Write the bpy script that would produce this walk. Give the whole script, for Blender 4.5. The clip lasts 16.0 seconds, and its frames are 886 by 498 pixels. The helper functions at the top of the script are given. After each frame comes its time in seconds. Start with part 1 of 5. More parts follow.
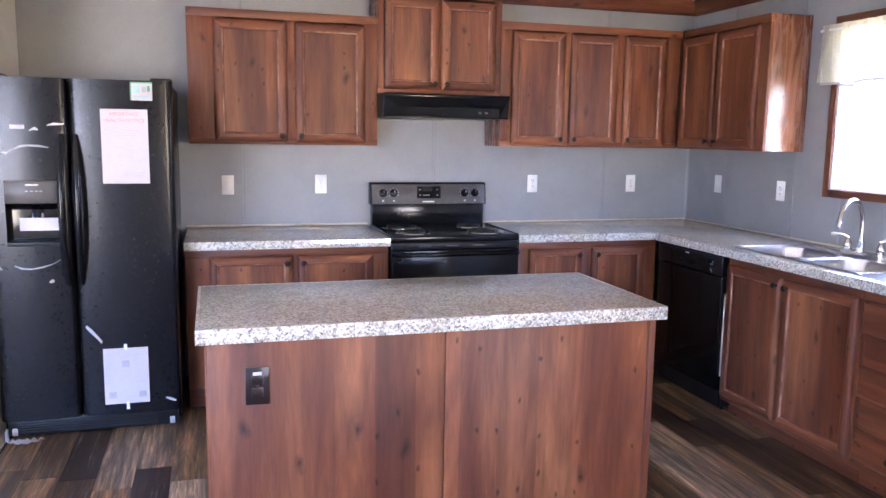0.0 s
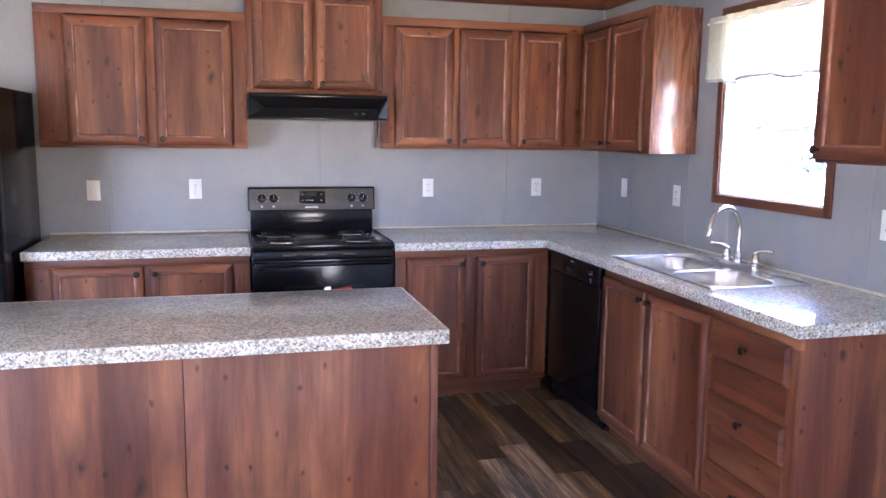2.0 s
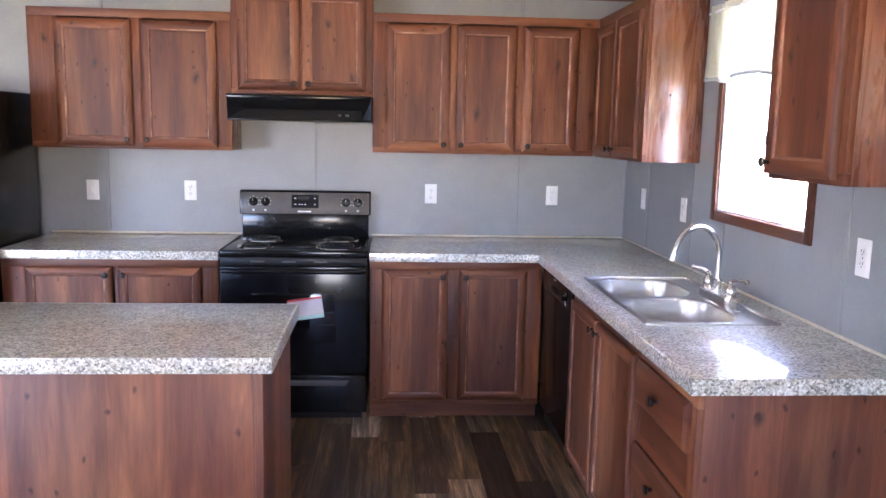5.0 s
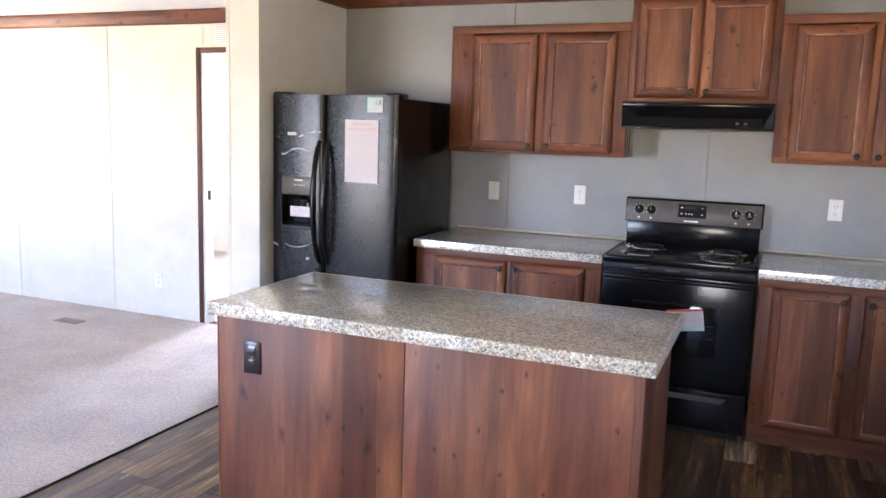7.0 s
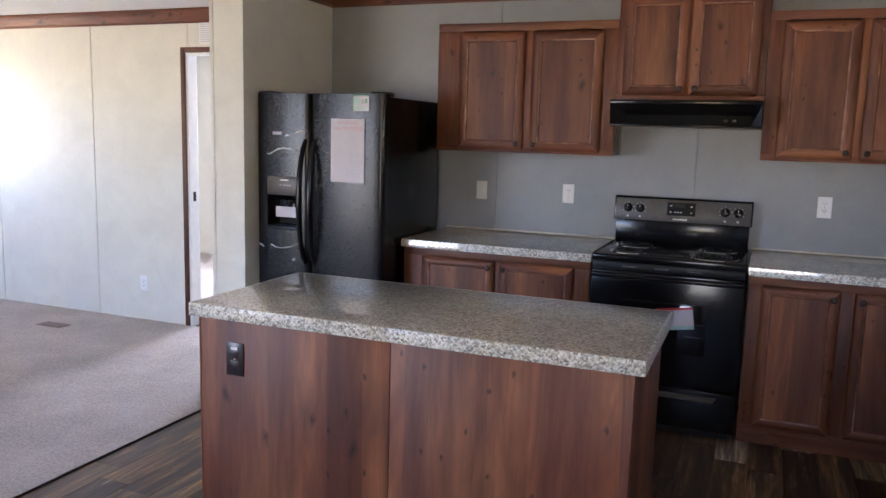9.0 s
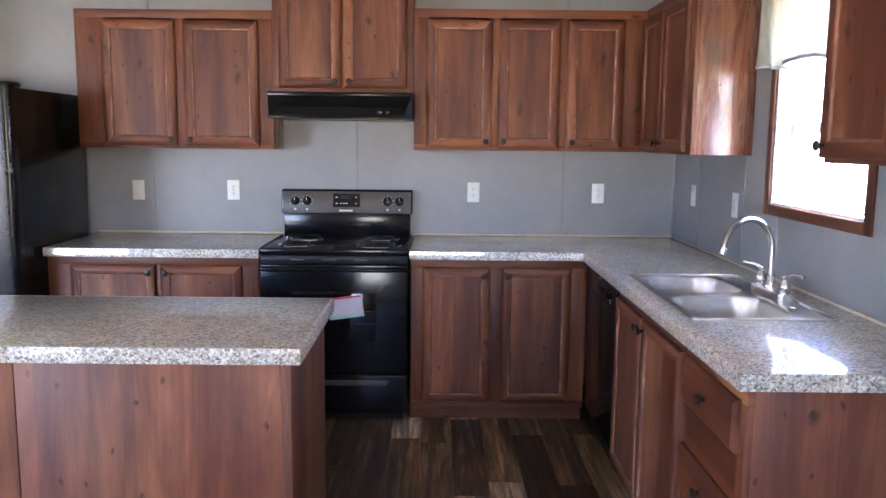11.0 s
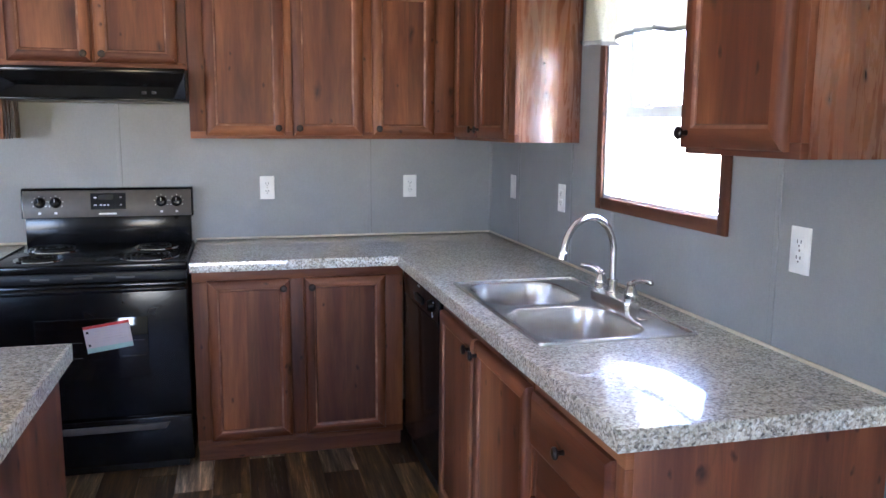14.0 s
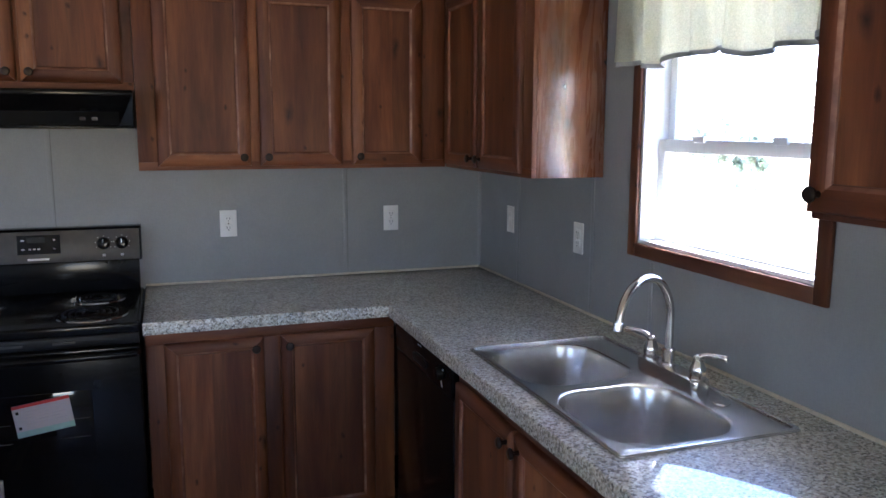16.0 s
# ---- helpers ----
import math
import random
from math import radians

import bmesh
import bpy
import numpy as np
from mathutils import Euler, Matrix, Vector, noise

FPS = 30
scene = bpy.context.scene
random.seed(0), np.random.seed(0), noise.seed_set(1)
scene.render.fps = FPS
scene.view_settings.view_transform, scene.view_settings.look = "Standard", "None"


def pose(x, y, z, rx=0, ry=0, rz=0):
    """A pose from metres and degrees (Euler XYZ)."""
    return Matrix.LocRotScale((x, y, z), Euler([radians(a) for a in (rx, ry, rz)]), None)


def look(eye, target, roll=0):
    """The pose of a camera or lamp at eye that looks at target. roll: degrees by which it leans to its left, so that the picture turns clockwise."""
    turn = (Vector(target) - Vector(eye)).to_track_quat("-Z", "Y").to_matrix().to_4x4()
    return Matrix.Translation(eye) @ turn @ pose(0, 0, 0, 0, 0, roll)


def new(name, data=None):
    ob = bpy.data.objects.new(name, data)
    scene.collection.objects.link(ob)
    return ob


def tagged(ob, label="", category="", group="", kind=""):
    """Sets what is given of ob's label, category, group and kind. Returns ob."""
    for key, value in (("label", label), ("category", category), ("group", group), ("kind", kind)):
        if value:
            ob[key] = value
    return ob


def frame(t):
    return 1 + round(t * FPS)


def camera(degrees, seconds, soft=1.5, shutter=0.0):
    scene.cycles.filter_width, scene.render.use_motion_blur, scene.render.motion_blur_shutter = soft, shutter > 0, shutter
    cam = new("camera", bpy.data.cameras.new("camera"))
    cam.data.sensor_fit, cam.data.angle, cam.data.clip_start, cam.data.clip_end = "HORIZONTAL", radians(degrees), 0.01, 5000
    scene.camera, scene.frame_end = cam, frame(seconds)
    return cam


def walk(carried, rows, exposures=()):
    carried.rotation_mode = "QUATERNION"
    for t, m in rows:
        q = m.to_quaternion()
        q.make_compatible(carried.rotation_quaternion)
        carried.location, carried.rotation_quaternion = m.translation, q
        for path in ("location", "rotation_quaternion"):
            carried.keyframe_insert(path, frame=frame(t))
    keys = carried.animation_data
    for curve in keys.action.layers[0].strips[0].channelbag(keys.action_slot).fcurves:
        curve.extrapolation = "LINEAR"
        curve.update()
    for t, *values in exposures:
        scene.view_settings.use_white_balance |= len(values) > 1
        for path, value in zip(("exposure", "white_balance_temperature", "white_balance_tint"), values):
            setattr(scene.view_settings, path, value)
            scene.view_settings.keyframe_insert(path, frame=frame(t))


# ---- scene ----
cam = camera(58.6, 16.0)
PATH = [
    (0, (1.32, 0.968, 1.482), (1.878, 2.867, 1.197), 0.9),
    (0.5, (1.555, 1.018, 1.494), (2.085, 2.925, 1.207), 0.8),
    (1, (1.751, 1.034, 1.491), (2.284, 2.941, 1.205), 0.9),
    (1.5, (1.963, 0.988, 1.519), (2.481, 2.899, 1.234), 0.6),
    (2, (2.166, 1.01, 1.507), (2.683, 2.921, 1.22), 0.7),
    (2.5, (2.361, 1.082, 1.505), (2.828, 3.006, 1.22), 0.7),
    (3, (2.55, 1.096, 1.495), (2.998, 3.024, 1.212), 0.6),
    (3.2, (2.621, 1.113, 1.485), (3.066, 3.043, 1.204), 0.6),
    (5.3, (3.13, 1.181, 1.541), (3.154, 3.16, 1.249), 1.2),
    (5.5, (3.119, 1.213, 1.517), (3.05, 3.192, 1.235), 1.2),
    (6, (3.096, 1.164, 1.525), (2.792, 3.119, 1.238), 1.4),
    (6.5, (3.082, 1.111, 1.536), (2.54, 3.013, 1.239), 1.7),
    (7, (3.064, 1.099, 1.534), (2.304, 2.925, 1.238), 1.8),
    (7.5, (3.06, 1.099, 1.531), (2.207, 2.884, 1.238), 1.7),
    (8, (3.056, 1.108, 1.525), (2.194, 2.888, 1.231), 1.7),
    (8.2, (3.057, 1.109, 1.526), (2.196, 2.889, 1.232), 1.7),
    (10.3, (3.125, 1.222, 1.478), (2.852, 3.184, 1.202), 0.9),
    (10.5, (3.16, 1.225, 1.475), (2.961, 3.196, 1.2), 0.8),
    (11, (3.17, 1.228, 1.472), (3.185, 3.209, 1.2), 0.6),
    (11.5, (3.168, 1.236, 1.47), (3.369, 3.207, 1.195), 0.3),
    (12, (3.143, 1.252, 1.482), (3.43, 3.212, 1.202), 0.4),
    (12.5, (3.141, 1.343, 1.448), (3.575, 3.274, 1.161), 0.15),
    (13, (3.265, 1.481, 1.469), (3.748, 3.399, 1.171), 0.05),
    (13.5, (3.308, 1.632, 1.457), (3.787, 3.55, 1.156), 0.05),
    (14, (3.236, 1.807, 1.477), (3.735, 3.72, 1.173), 0.4),
    (14.5, (3.167, 1.938, 1.508), (3.7, 3.842, 1.203), 0.3),
    (15, (3.164, 2.097, 1.508), (3.792, 3.97, 1.197), 0.0),
    (15.5, (3.156, 2.295, 1.546), (3.821, 4.155, 1.235), 0.2),
    (16, (3.127, 2.344, 1.589), (3.784, 4.208, 1.285), 0.2),
]
EXPOSURES = [(0, 5.36, 5040, 33), (3, 5.31, 5040, 32), (6, 5.41, 5190, 28), (7, 5.03, 5290, 26), (7.5, 4.58, 5290, 25), (8, 4.13, 5290, 25),
             (10.5, 4.66, 5110, 28), (11.5, 5.31, 5060, 27), (12.5, 5.41, 5060, 24), (13.5, 5.21, 5010, 22), (14.5, 4.63, 5010, 22), (16, 3.88, 5010, 20)]
walk(cam, [(t, look(eye, target, roll)) for t, eye, target, roll in PATH],
     EXPOSURES)

# ---- light ----
B, R, L, F, H = 5.887, 4.566, -3.78, -1.2, 2.42   # back, right, left and front wall faces, ceiling height
world = bpy.data.worlds.new("sky")
scene.world = world
world.use_nodes = True
wn = world.node_tree
sky = wn.nodes.new("ShaderNodeTexSky")
sky.sky_type, sky.sun_disc = "NISHITA", False
sky.sun_elevation, sky.sun_rotation = radians(65.6), radians(76)
wn.links.new(sky.outputs[0], wn.nodes["Background"].inputs[0])
wn.nodes["Background"].inputs[1].default_value = 0.15
sun = new("sun", bpy.data.lights.new("sun", "SUN"))
sun.data.energy, sun.data.angle, sun.data.color = 5.0, radians(0.5), (1, 0.95, 0.86)
sun.matrix_world = look((0, 0, 0), (-0.40, -0.10, -0.91))


def opening_lamp(name, centre, target, sx, sz, watts, tint, spread=180):
    lamp = new(name, bpy.data.lights.new(name, "AREA"))
    lamp.data.shape, lamp.data.size, lamp.data.size_y = "RECTANGLE", sx, sz
    lamp.data.energy, lamp.data.color, lamp.data.spread = watts, tint, radians(spread)
    lamp.matrix_world = look(centre, target)


# lamp added in an unseen left opening, to brighten the living room wall
opening_lamp("living_fill_light", (L - 0.05, 5.0, 1.45), (0, 5.0, 1.45), 0.8, 1.0, 0.6, (0.97, 0.98, 1.0))
# lamp added in an unseen front opening, for cool light low on the island
opening_lamp("front_cool_fill", (-2.0, F - 0.05, 1.2), (0.5, 2.2, -0.8), 2.2, 1.7, 1.5, (0.72, 0.83, 1.0), 90)
# lamp added in an unseen opening, for warm light off sunlit grass and soil
opening_lamp("front_warm_fill", (3.2, F - 0.04, 1.3), (2.2, 1.3, 2.75), 1.1, 0.7, 1.2, (1.0, 0.64, 0.18), 100)
opening_lamp("bedroom_window_daylight", (-1.3, 8.95, 1.37), (-1.3, 0, 1.37), 0.9, 1.25, 13, (0.95, 0.98, 1.0))


# ---- materials ----
def mat(name):
    m = bpy.data.materials.new(name)
    m.use_nodes = True
    return m, m.node_tree.nodes, m.node_tree.links, m.node_tree.nodes["Principled BSDF"]


def ramp(n, stops, interp="LINEAR"):
    r = n.new("ShaderNodeValToRGB")
    r.color_ramp.interpolation = interp
    while len(r.color_ramp.elements) < len(stops):
        r.color_ramp.elements.new(0.5)
    for e, (p, c) in zip(r.color_ramp.elements, stops):
        e.position, e.color = p, (*c, 1) if len(c) == 3 else c
    return r


def coords(n, l, scale, spread=0.0):
    """Object coordinates, shifted for each object by its random number, and scaled."""
    tc, mp = n.new("ShaderNodeTexCoord"), n.new("ShaderNodeMapping")
    mp.inputs["Scale"].default_value = scale
    if spread:
        oi, mul = n.new("ShaderNodeObjectInfo"), n.new("ShaderNodeMath")
        mul.operation, mul.inputs[1].default_value = "MULTIPLY", spread
        add = n.new("ShaderNodeVectorMath")
        l.new(oi.outputs["Random"], mul.inputs[0])
        l.new(tc.outputs["Object"], add.inputs[0])
        l.new(mul.outputs[0], add.inputs[1])
        l.new(add.outputs[0], mp.inputs["Vector"])
    else:
        l.new(tc.outputs["Object"], mp.inputs["Vector"])
    return mp.outputs[0]


def noise_tex(n, l, vec, scale, detail=4, rough=0.5, dist=0.0):
    t = n.new("ShaderNodeTexNoise")
    t.inputs["Scale"].default_value, t.inputs["Detail"].default_value = scale, detail
    t.inputs["Roughness"].default_value, t.inputs["Distortion"].default_value = rough, dist
    l.new(vec, t.inputs["Vector"])
    return t.outputs["Fac"]


def mix(n, l, fac, a, b, mode="MIX"):
    m = n.new("ShaderNodeMix")
    m.data_type, m.blend_type = "RGBA", mode
    for sock, v in ((m.inputs[0], fac), (m.inputs[6], a), (m.inputs[7], b)):
        if hasattr(v, "links"):
            l.new(v, sock)
        elif isinstance(v, tuple):
            sock.default_value = (*v, 1)
        else:
            sock.default_value = v
    return m.outputs[2]


def bump(n, l, height, bsdf, strength=0.2, dist=0.002):
    b = n.new("ShaderNodeBump")
    b.inputs["Strength"].default_value, b.inputs["Distance"].default_value = strength, dist
    l.new(height, b.inputs["Height"])
    l.new(b.outputs[0], bsdf.inputs["Normal"])


def plain(name, colour, rough=0.5, metal=0.0, vary=0.12, scale=30, bumps=0.05):
    m, n, l, b = mat(name)
    v = coords(n, l, (1, 1, 1))
    f = noise_tex(n, l, v, scale, 5)
    dark = tuple(c * (1 - vary) for c in colour)
    lite = tuple(min(1, c * (1 + vary)) for c in colour)
    r = ramp(n, [(0.3, dark), (0.7, lite)])
    l.new(f, r.inputs[0])
    l.new(r.outputs[0], b.inputs["Base Color"])
    rr = n.new("ShaderNodeMapRange")
    rr.inputs["To Min"].default_value, rr.inputs["To Max"].default_value = rough * 0.85, min(1, rough * 1.15)
    l.new(noise_tex(n, l, v, scale * 0.2, 3), rr.inputs["Value"])
    l.new(rr.outputs[0], b.inputs["Roughness"])
    b.inputs["Metallic"].default_value = metal
    if bumps:
        bump(n, l, noise_tex(n, l, v, scale * 6, 3), b, bumps, 0.001)
    return m


def wood(name, axis, k=1.0, gloss=(0.42, 0.56)):
    """Red-brown rustic laminate with boards, streaks and knots; grain along the axis, laid out flat as (across, along)."""
    m, n, l, b = mat(name)
    tc, oi, sep = n.new("ShaderNodeTexCoord"), n.new("ShaderNodeObjectInfo"), n.new("ShaderNodeSeparateXYZ")
    l.new(tc.outputs["Object"], sep.inputs[0])

    def calc(op, p, q=0.0):
        k = n.new("ShaderNodeMath")
        k.operation = op
        for sock, v in zip(k.inputs, (p, q)):
            if hasattr(v, "links"):
                l.new(v, sock)
            else:
                sock.default_value = v
        return k.outputs[0]

    level = calc("ADD", sep.outputs[0], sep.outputs[1])
    up = sep.outputs[2]
    shift = calc("MULTIPLY", oi.outputs["Random"], 60.0)
    along, across = (up, level) if axis == "z" else (level, up)
    along, across = calc("ADD", along, shift), calc("ADD", across, calc("MULTIPLY", shift, 1.37))

    def flat(sa, sc, dz=0.0):
        cb = n.new("ShaderNodeCombineXYZ")
        l.new(calc("MULTIPLY", across, sc), cb.inputs[0])
        l.new(calc("MULTIPLY", along, sa), cb.inputs[1])
        cb.inputs[2].default_value = dz
        return cb.outputs[0]

    tone = noise_tex(n, l, flat(0.8, 6.5), 1.0, 4, 0.6, 0.35)
    streak = noise_tex(n, l, flat(2.2, 26, 5), 1.0, 9, 0.72, 1.0)
    fine = noise_tex(n, l, flat(14, 200, 9), 1.0, 5, 0.65)
    r1 = ramp(n, [(0.26, (0.068, 0.0185, 0.0068)), (0.40, (0.107, 0.0315, 0.0118)), (0.5, (0.145, 0.047, 0.0172)), (0.58, (0.190, 0.070, 0.0255)), (0.74, (0.29, 0.118, 0.045))])
    l.new(tone, r1.inputs[0])
    # glued boards of uneven tone
    wob = calc("MULTIPLY", noise_tex(n, l, flat(0.6, 2.0, 3), 1.0, 2), 0.06)
    bw = n.new("ShaderNodeTexWhiteNoise")
    bw.noise_dimensions = "1D"
    l.new(calc("FLOOR", calc("MULTIPLY", calc("ADD", across, wob), 7.5)), bw.inputs["W"])
    rb = ramp(n, [(0, (0.75, 0.73, 0.74)), (0.5, (1, 1, 1)), (1, (1.24, 1.22, 1.15))])
    l.new(bw.outputs["Value"], rb.inputs[0])
    c = mix(n, l, 0.95, r1.outputs[0], rb.outputs[0], "MULTIPLY")
    r2 = ramp(n, [(0.30, (0.54, 0.51, 0.54)), (0.45, (0.9, 0.88, 0.88)), (0.55, (1.08, 1.06, 1.04)), (0.70, (1.35, 1.30, 1.20))])
    l.new(streak, r2.inputs[0])
    c = mix(n, l, 0.6, c, r2.outputs[0], "MULTIPLY")
    r3 = ramp(n, [(0.3, (0.80, 0.79, 0.80)), (0.6, (1.06, 1.05, 1.04))])
    l.new(fine, r3.inputs[0])
    c = mix(n, l, 0.5, c, r3.outputs[0], "MULTIPLY")
    for sa, sc, dz, inner, mid, outer, share, amount in (
            (3.6, 6.4, 1, (0.10, 0.08, 0.10), 0.06, 0.14, 0.26, 0.95),
            (2.2, 4.4, 2, (0.36, 0.32, 0.40), 0.12, 0.40, 0.26, 0.75),
            (9, 14, 4, (0.14, 0.10, 0.10), 0.07, 0.12, 0.20, 0.92)):
        vo = n.new("ShaderNodeTexVoronoi")
        vo.voronoi_dimensions = "2D"
        vo.inputs["Scale"].default_value = 1.0
        wv = n.new("ShaderNodeTexNoise")
        wv.inputs["Scale"].default_value, wv.inputs["Detail"].default_value = 2.5, 4
        base = flat(sa, sc, dz)
        l.new(base, wv.inputs["Vector"])
        off = n.new("ShaderNodeVectorMath")
        off.operation = "MULTIPLY_ADD"
        off.inputs[1].default_value = (0.35, 0.35, 0)
        l.new(wv.outputs["Color"], off.inputs[0])
        l.new(base, off.inputs[2])
        l.new(off.outputs[0], vo.inputs["Vector"])
        sp = n.new("ShaderNodeSeparateColor")
        l.new(vo.outputs["Color"], sp.inputs[0])
        kr = ramp(n, [(0.0, inner), (mid, tuple(0.5 + 0.5 * q for q in inner)), (outer, (1, 1, 1))])
        l.new(vo.outputs["Distance"], kr.inputs[0])
        c = mix(n, l, calc("MULTIPLY", calc("LESS_THAN", sp.outputs[0], share), amount), c, kr.outputs[0], "MULTIPLY")
    c = mix(n, l, 1.0, c, (k, k, k), "MULTIPLY")
    l.new(c, b.inputs["Base Color"])
    rr = n.new("ShaderNodeMapRange")
    rr.inputs["To Min"].default_value, rr.inputs["To Max"].default_value = gloss
    l.new(streak, rr.inputs["Value"])
    l.new(rr.outputs[0], b.inputs["Roughness"])
    b.inputs["Specular IOR Level"].default_value = 0.4
    bump(n, l, mix(n, l, 0.5, fine, streak), b, 0.2, 0.001)
    return m


def pale_bead():
    """Paler wood on the beads of the doors."""
    m, n, l, b = mat("pale_wood_bead")
    f = noise_tex(n, l, coords(n, l, (9, 9, 9), 23.0), 1.0, 5, 0.6)
    r = ramp(n, [(0.40, (0.15, 0.055, 0.030)), (0.54, (0.25, 0.11, 0.06)), (0.70, (0.42, 0.24, 0.15))])
    l.new(f, r.inputs[0])
    l.new(r.outputs[0], b.inputs["Base Color"])
    b.inputs["Roughness"].default_value = 0.35
    return m


def granite():
    m, n, l, b = mat("speckled_granite_laminate")
    v = coords(n, l, (1, 1, 1))
    big = n.new("ShaderNodeTexVoronoi")
    big.inputs["Scale"].default_value = 165
    l.new(v, big.inputs["Vector"])
    sep = n.new("ShaderNodeSeparateColor")
    l.new(big.outputs["Color"], sep.inputs[0])
    r = ramp(n, [(0, (0.04, 0.038, 0.034)), (0.12, (0.18, 0.165, 0.135)), (0.29, (0.40, 0.37, 0.30)), (0.53, (0.57, 0.55, 0.485)), (0.78, (0.74, 0.75, 0.73))], "CONSTANT")
    l.new(sep.outputs[0], r.inputs[0])
    sm = n.new("ShaderNodeTexVoronoi")
    sm.inputs["Scale"].default_value = 260
    l.new(v, sm.inputs["Vector"])
    sep2 = n.new("ShaderNodeSeparateColor")
    l.new(sm.outputs["Color"], sep2.inputs[0])
    r2 = ramp(n, [(0, (0.14, 0.13, 0.115)), (0.16, (0.48, 0.43, 0.37)), (0.55, (0.70, 0.68, 0.63)), (0.85, (0.86, 0.855, 0.84))], "CONSTANT")
    l.new(sep2.outputs[0], r2.inputs[0])
    c = mix(n, l, 0.36, r.outputs[0], r2.outputs[0])
    cloud = noise_tex(n, l, v, 14, 4)
    cr = ramp(n, [(0.3, (0.85, 0.84, 0.79)), (0.7, (1.07, 1.08, 1.04))])
    l.new(cloud, cr.inputs[0])
    c = mix(n, l, 1.0, c, cr.outputs[0], "MULTIPLY")
    l.new(c, b.inputs["Base Color"])
    b.inputs["Roughness"].default_value = 0.32
    b.inputs["Coat Weight"].default_value, b.inputs["Coat Roughness"].default_value, b.inputs["Coat IOR"].default_value = 0.9, 0.02, 1.6
    return m


def wallboard(name, colour, mottle):
    """Vinyl-faced wallboard with a cloudy linen print."""
    m, n, l, b = mat(name)
    v = coords(n, l, (1, 1, 1))
    a = noise_tex(n, l, v, 3.5, 6, 0.62, 0.6)
    r = ramp(n, [(0.3, tuple(c * (1 - mottle) for c in colour)), (0.7, tuple(c * (1 + mottle) for c in colour))])
    l.new(a, r.inputs[0])
    weave = noise_tex(n, l, coords(n, l, (60, 60, 420)), 1.0, 3)
    weave2 = noise_tex(n, l, coords(n, l, (420, 420, 60)), 1.0, 3)
    w = mix(n, l, 0.5, weave, weave2)
    wr = ramp(n, [(0.35, (0.93, 0.93, 0.93)), (0.65, (1.05, 1.05, 1.05))])
    l.new(w, wr.inputs[0])
    l.new(mix(n, l, 1.0, r.outputs[0], wr.outputs[0], "MULTIPLY"), b.inputs["Base Color"])
    b.inputs["Roughness"].default_value = 0.42
    bump(n, l, w, b, 0.08, 0.001)
    return m


def vinyl_plank():
    """Weathered wood-look vinyl; each plank has its own tone."""
    m, n, l, b = mat("weathered_vinyl_plank")
    oi = n.new("ShaderNodeObjectInfo")
    base = ramp(n, [(0, (0.026, 0.014, 0.008)), (0.2, (0.055, 0.031, 0.015)), (0.45, (0.110, 0.066, 0.031)), (0.7, (0.155, 0.098, 0.050)), (0.88, (0.21, 0.155, 0.10)), (1, (0.29, 0.235, 0.175))])
    l.new(oi.outputs["Random"], base.inputs[0])
    # broad patches where the print is bleached or burnt, then long streaks, then whitish scratches
    patch = noise_tex(n, l, coords(n, l, (13, 1.1, 13), 91.0), 1.0, 6, 0.66, 0.5)
    pr0 = ramp(n, [(0.36, (0.28, 0.26, 0.25)), (0.5, (1, 1, 1)), (0.62, (2.1, 1.95, 1.75))])
    l.new(patch, pr0.inputs[0])
    c = mix(n, l, 0.9, base.outputs[0], pr0.outputs[0], "MULTIPLY")
    st = noise_tex(n, l, coords(n, l, (46, 2.2, 46), 91.0), 1.0, 9, 0.74, 0.7)
    sr = ramp(n, [(0.36, (0.12, 0.10, 0.09)), (0.46, (0.7, 0.68, 0.66)), (0.54, (1.15, 1.12, 1.08)), (0.64, (2.5, 2.35, 2.1))])
    l.new(st, sr.inputs[0])
    c = mix(n, l, 0.85, c, sr.outputs[0], "MULTIPLY")
    pale = noise_tex(n, l, coords(n, l, (22, 1.3, 22), 47.0), 1.0, 12, 0.84, 0.4)
    pr = ramp(n, [(0.56, (0, 0, 0)), (0.66, (0.85, 0.85, 0.85))])
    l.new(pale, pr.inputs[0])
    where = ramp(n, [(0.40, (0.3, 0.3, 0.3)), (0.58, (1, 1, 1))])
    l.new(patch, where.inputs[0])
    half = n.new("ShaderNodeMath")
    half.operation = "MULTIPLY"
    l.new(pr.outputs[0], half.inputs[0])
    l.new(where.outputs[0], half.inputs[1])
    c = mix(n, l, half.outputs[0], c, (0.44, 0.39, 0.32))
    l.new(c, b.inputs["Base Color"])
    rr = n.new("ShaderNodeMapRange")
    rr.inputs["To Min"].default_value, rr.inputs["To Max"].default_value = 0.36, 0.6
    l.new(st, rr.inputs["Value"])
    l.new(rr.outputs[0], b.inputs["Roughness"])
    bump(n, l, st, b, 0.25, 0.002)
    return m


def carpet_mat():
    m, n, l, b = mat("beige_cut_pile_carpet")
    v = coords(n, l, (1, 1, 1))
    f = noise_tex(n, l, v, 75, 8, 0.8)
    r = ramp(n, [(0.34, (0.34, 0.275, 0.22)), (0.5, (0.53, 0.45, 0.375)), (0.66, (0.70, 0.62, 0.53))])
    l.new(f, r.inputs[0])
    g = noise_tex(n, l, v, 2.2, 4, 0.6)
    gr = ramp(n, [(0.35, (0.86, 0.86, 0.86)), (0.65, (1.06, 1.06, 1.06))])
    l.new(g, gr.inputs[0])
    l.new(mix(n, l, 1.0, r.outputs[0], gr.outputs[0], "MULTIPLY"), b.inputs["Base Color"])
    b.inputs["Roughness"].default_value = 0.95
    bump(n, l, noise_tex(n, l, v, 240, 4, 0.7), b, 1.0, 0.012)
    return m


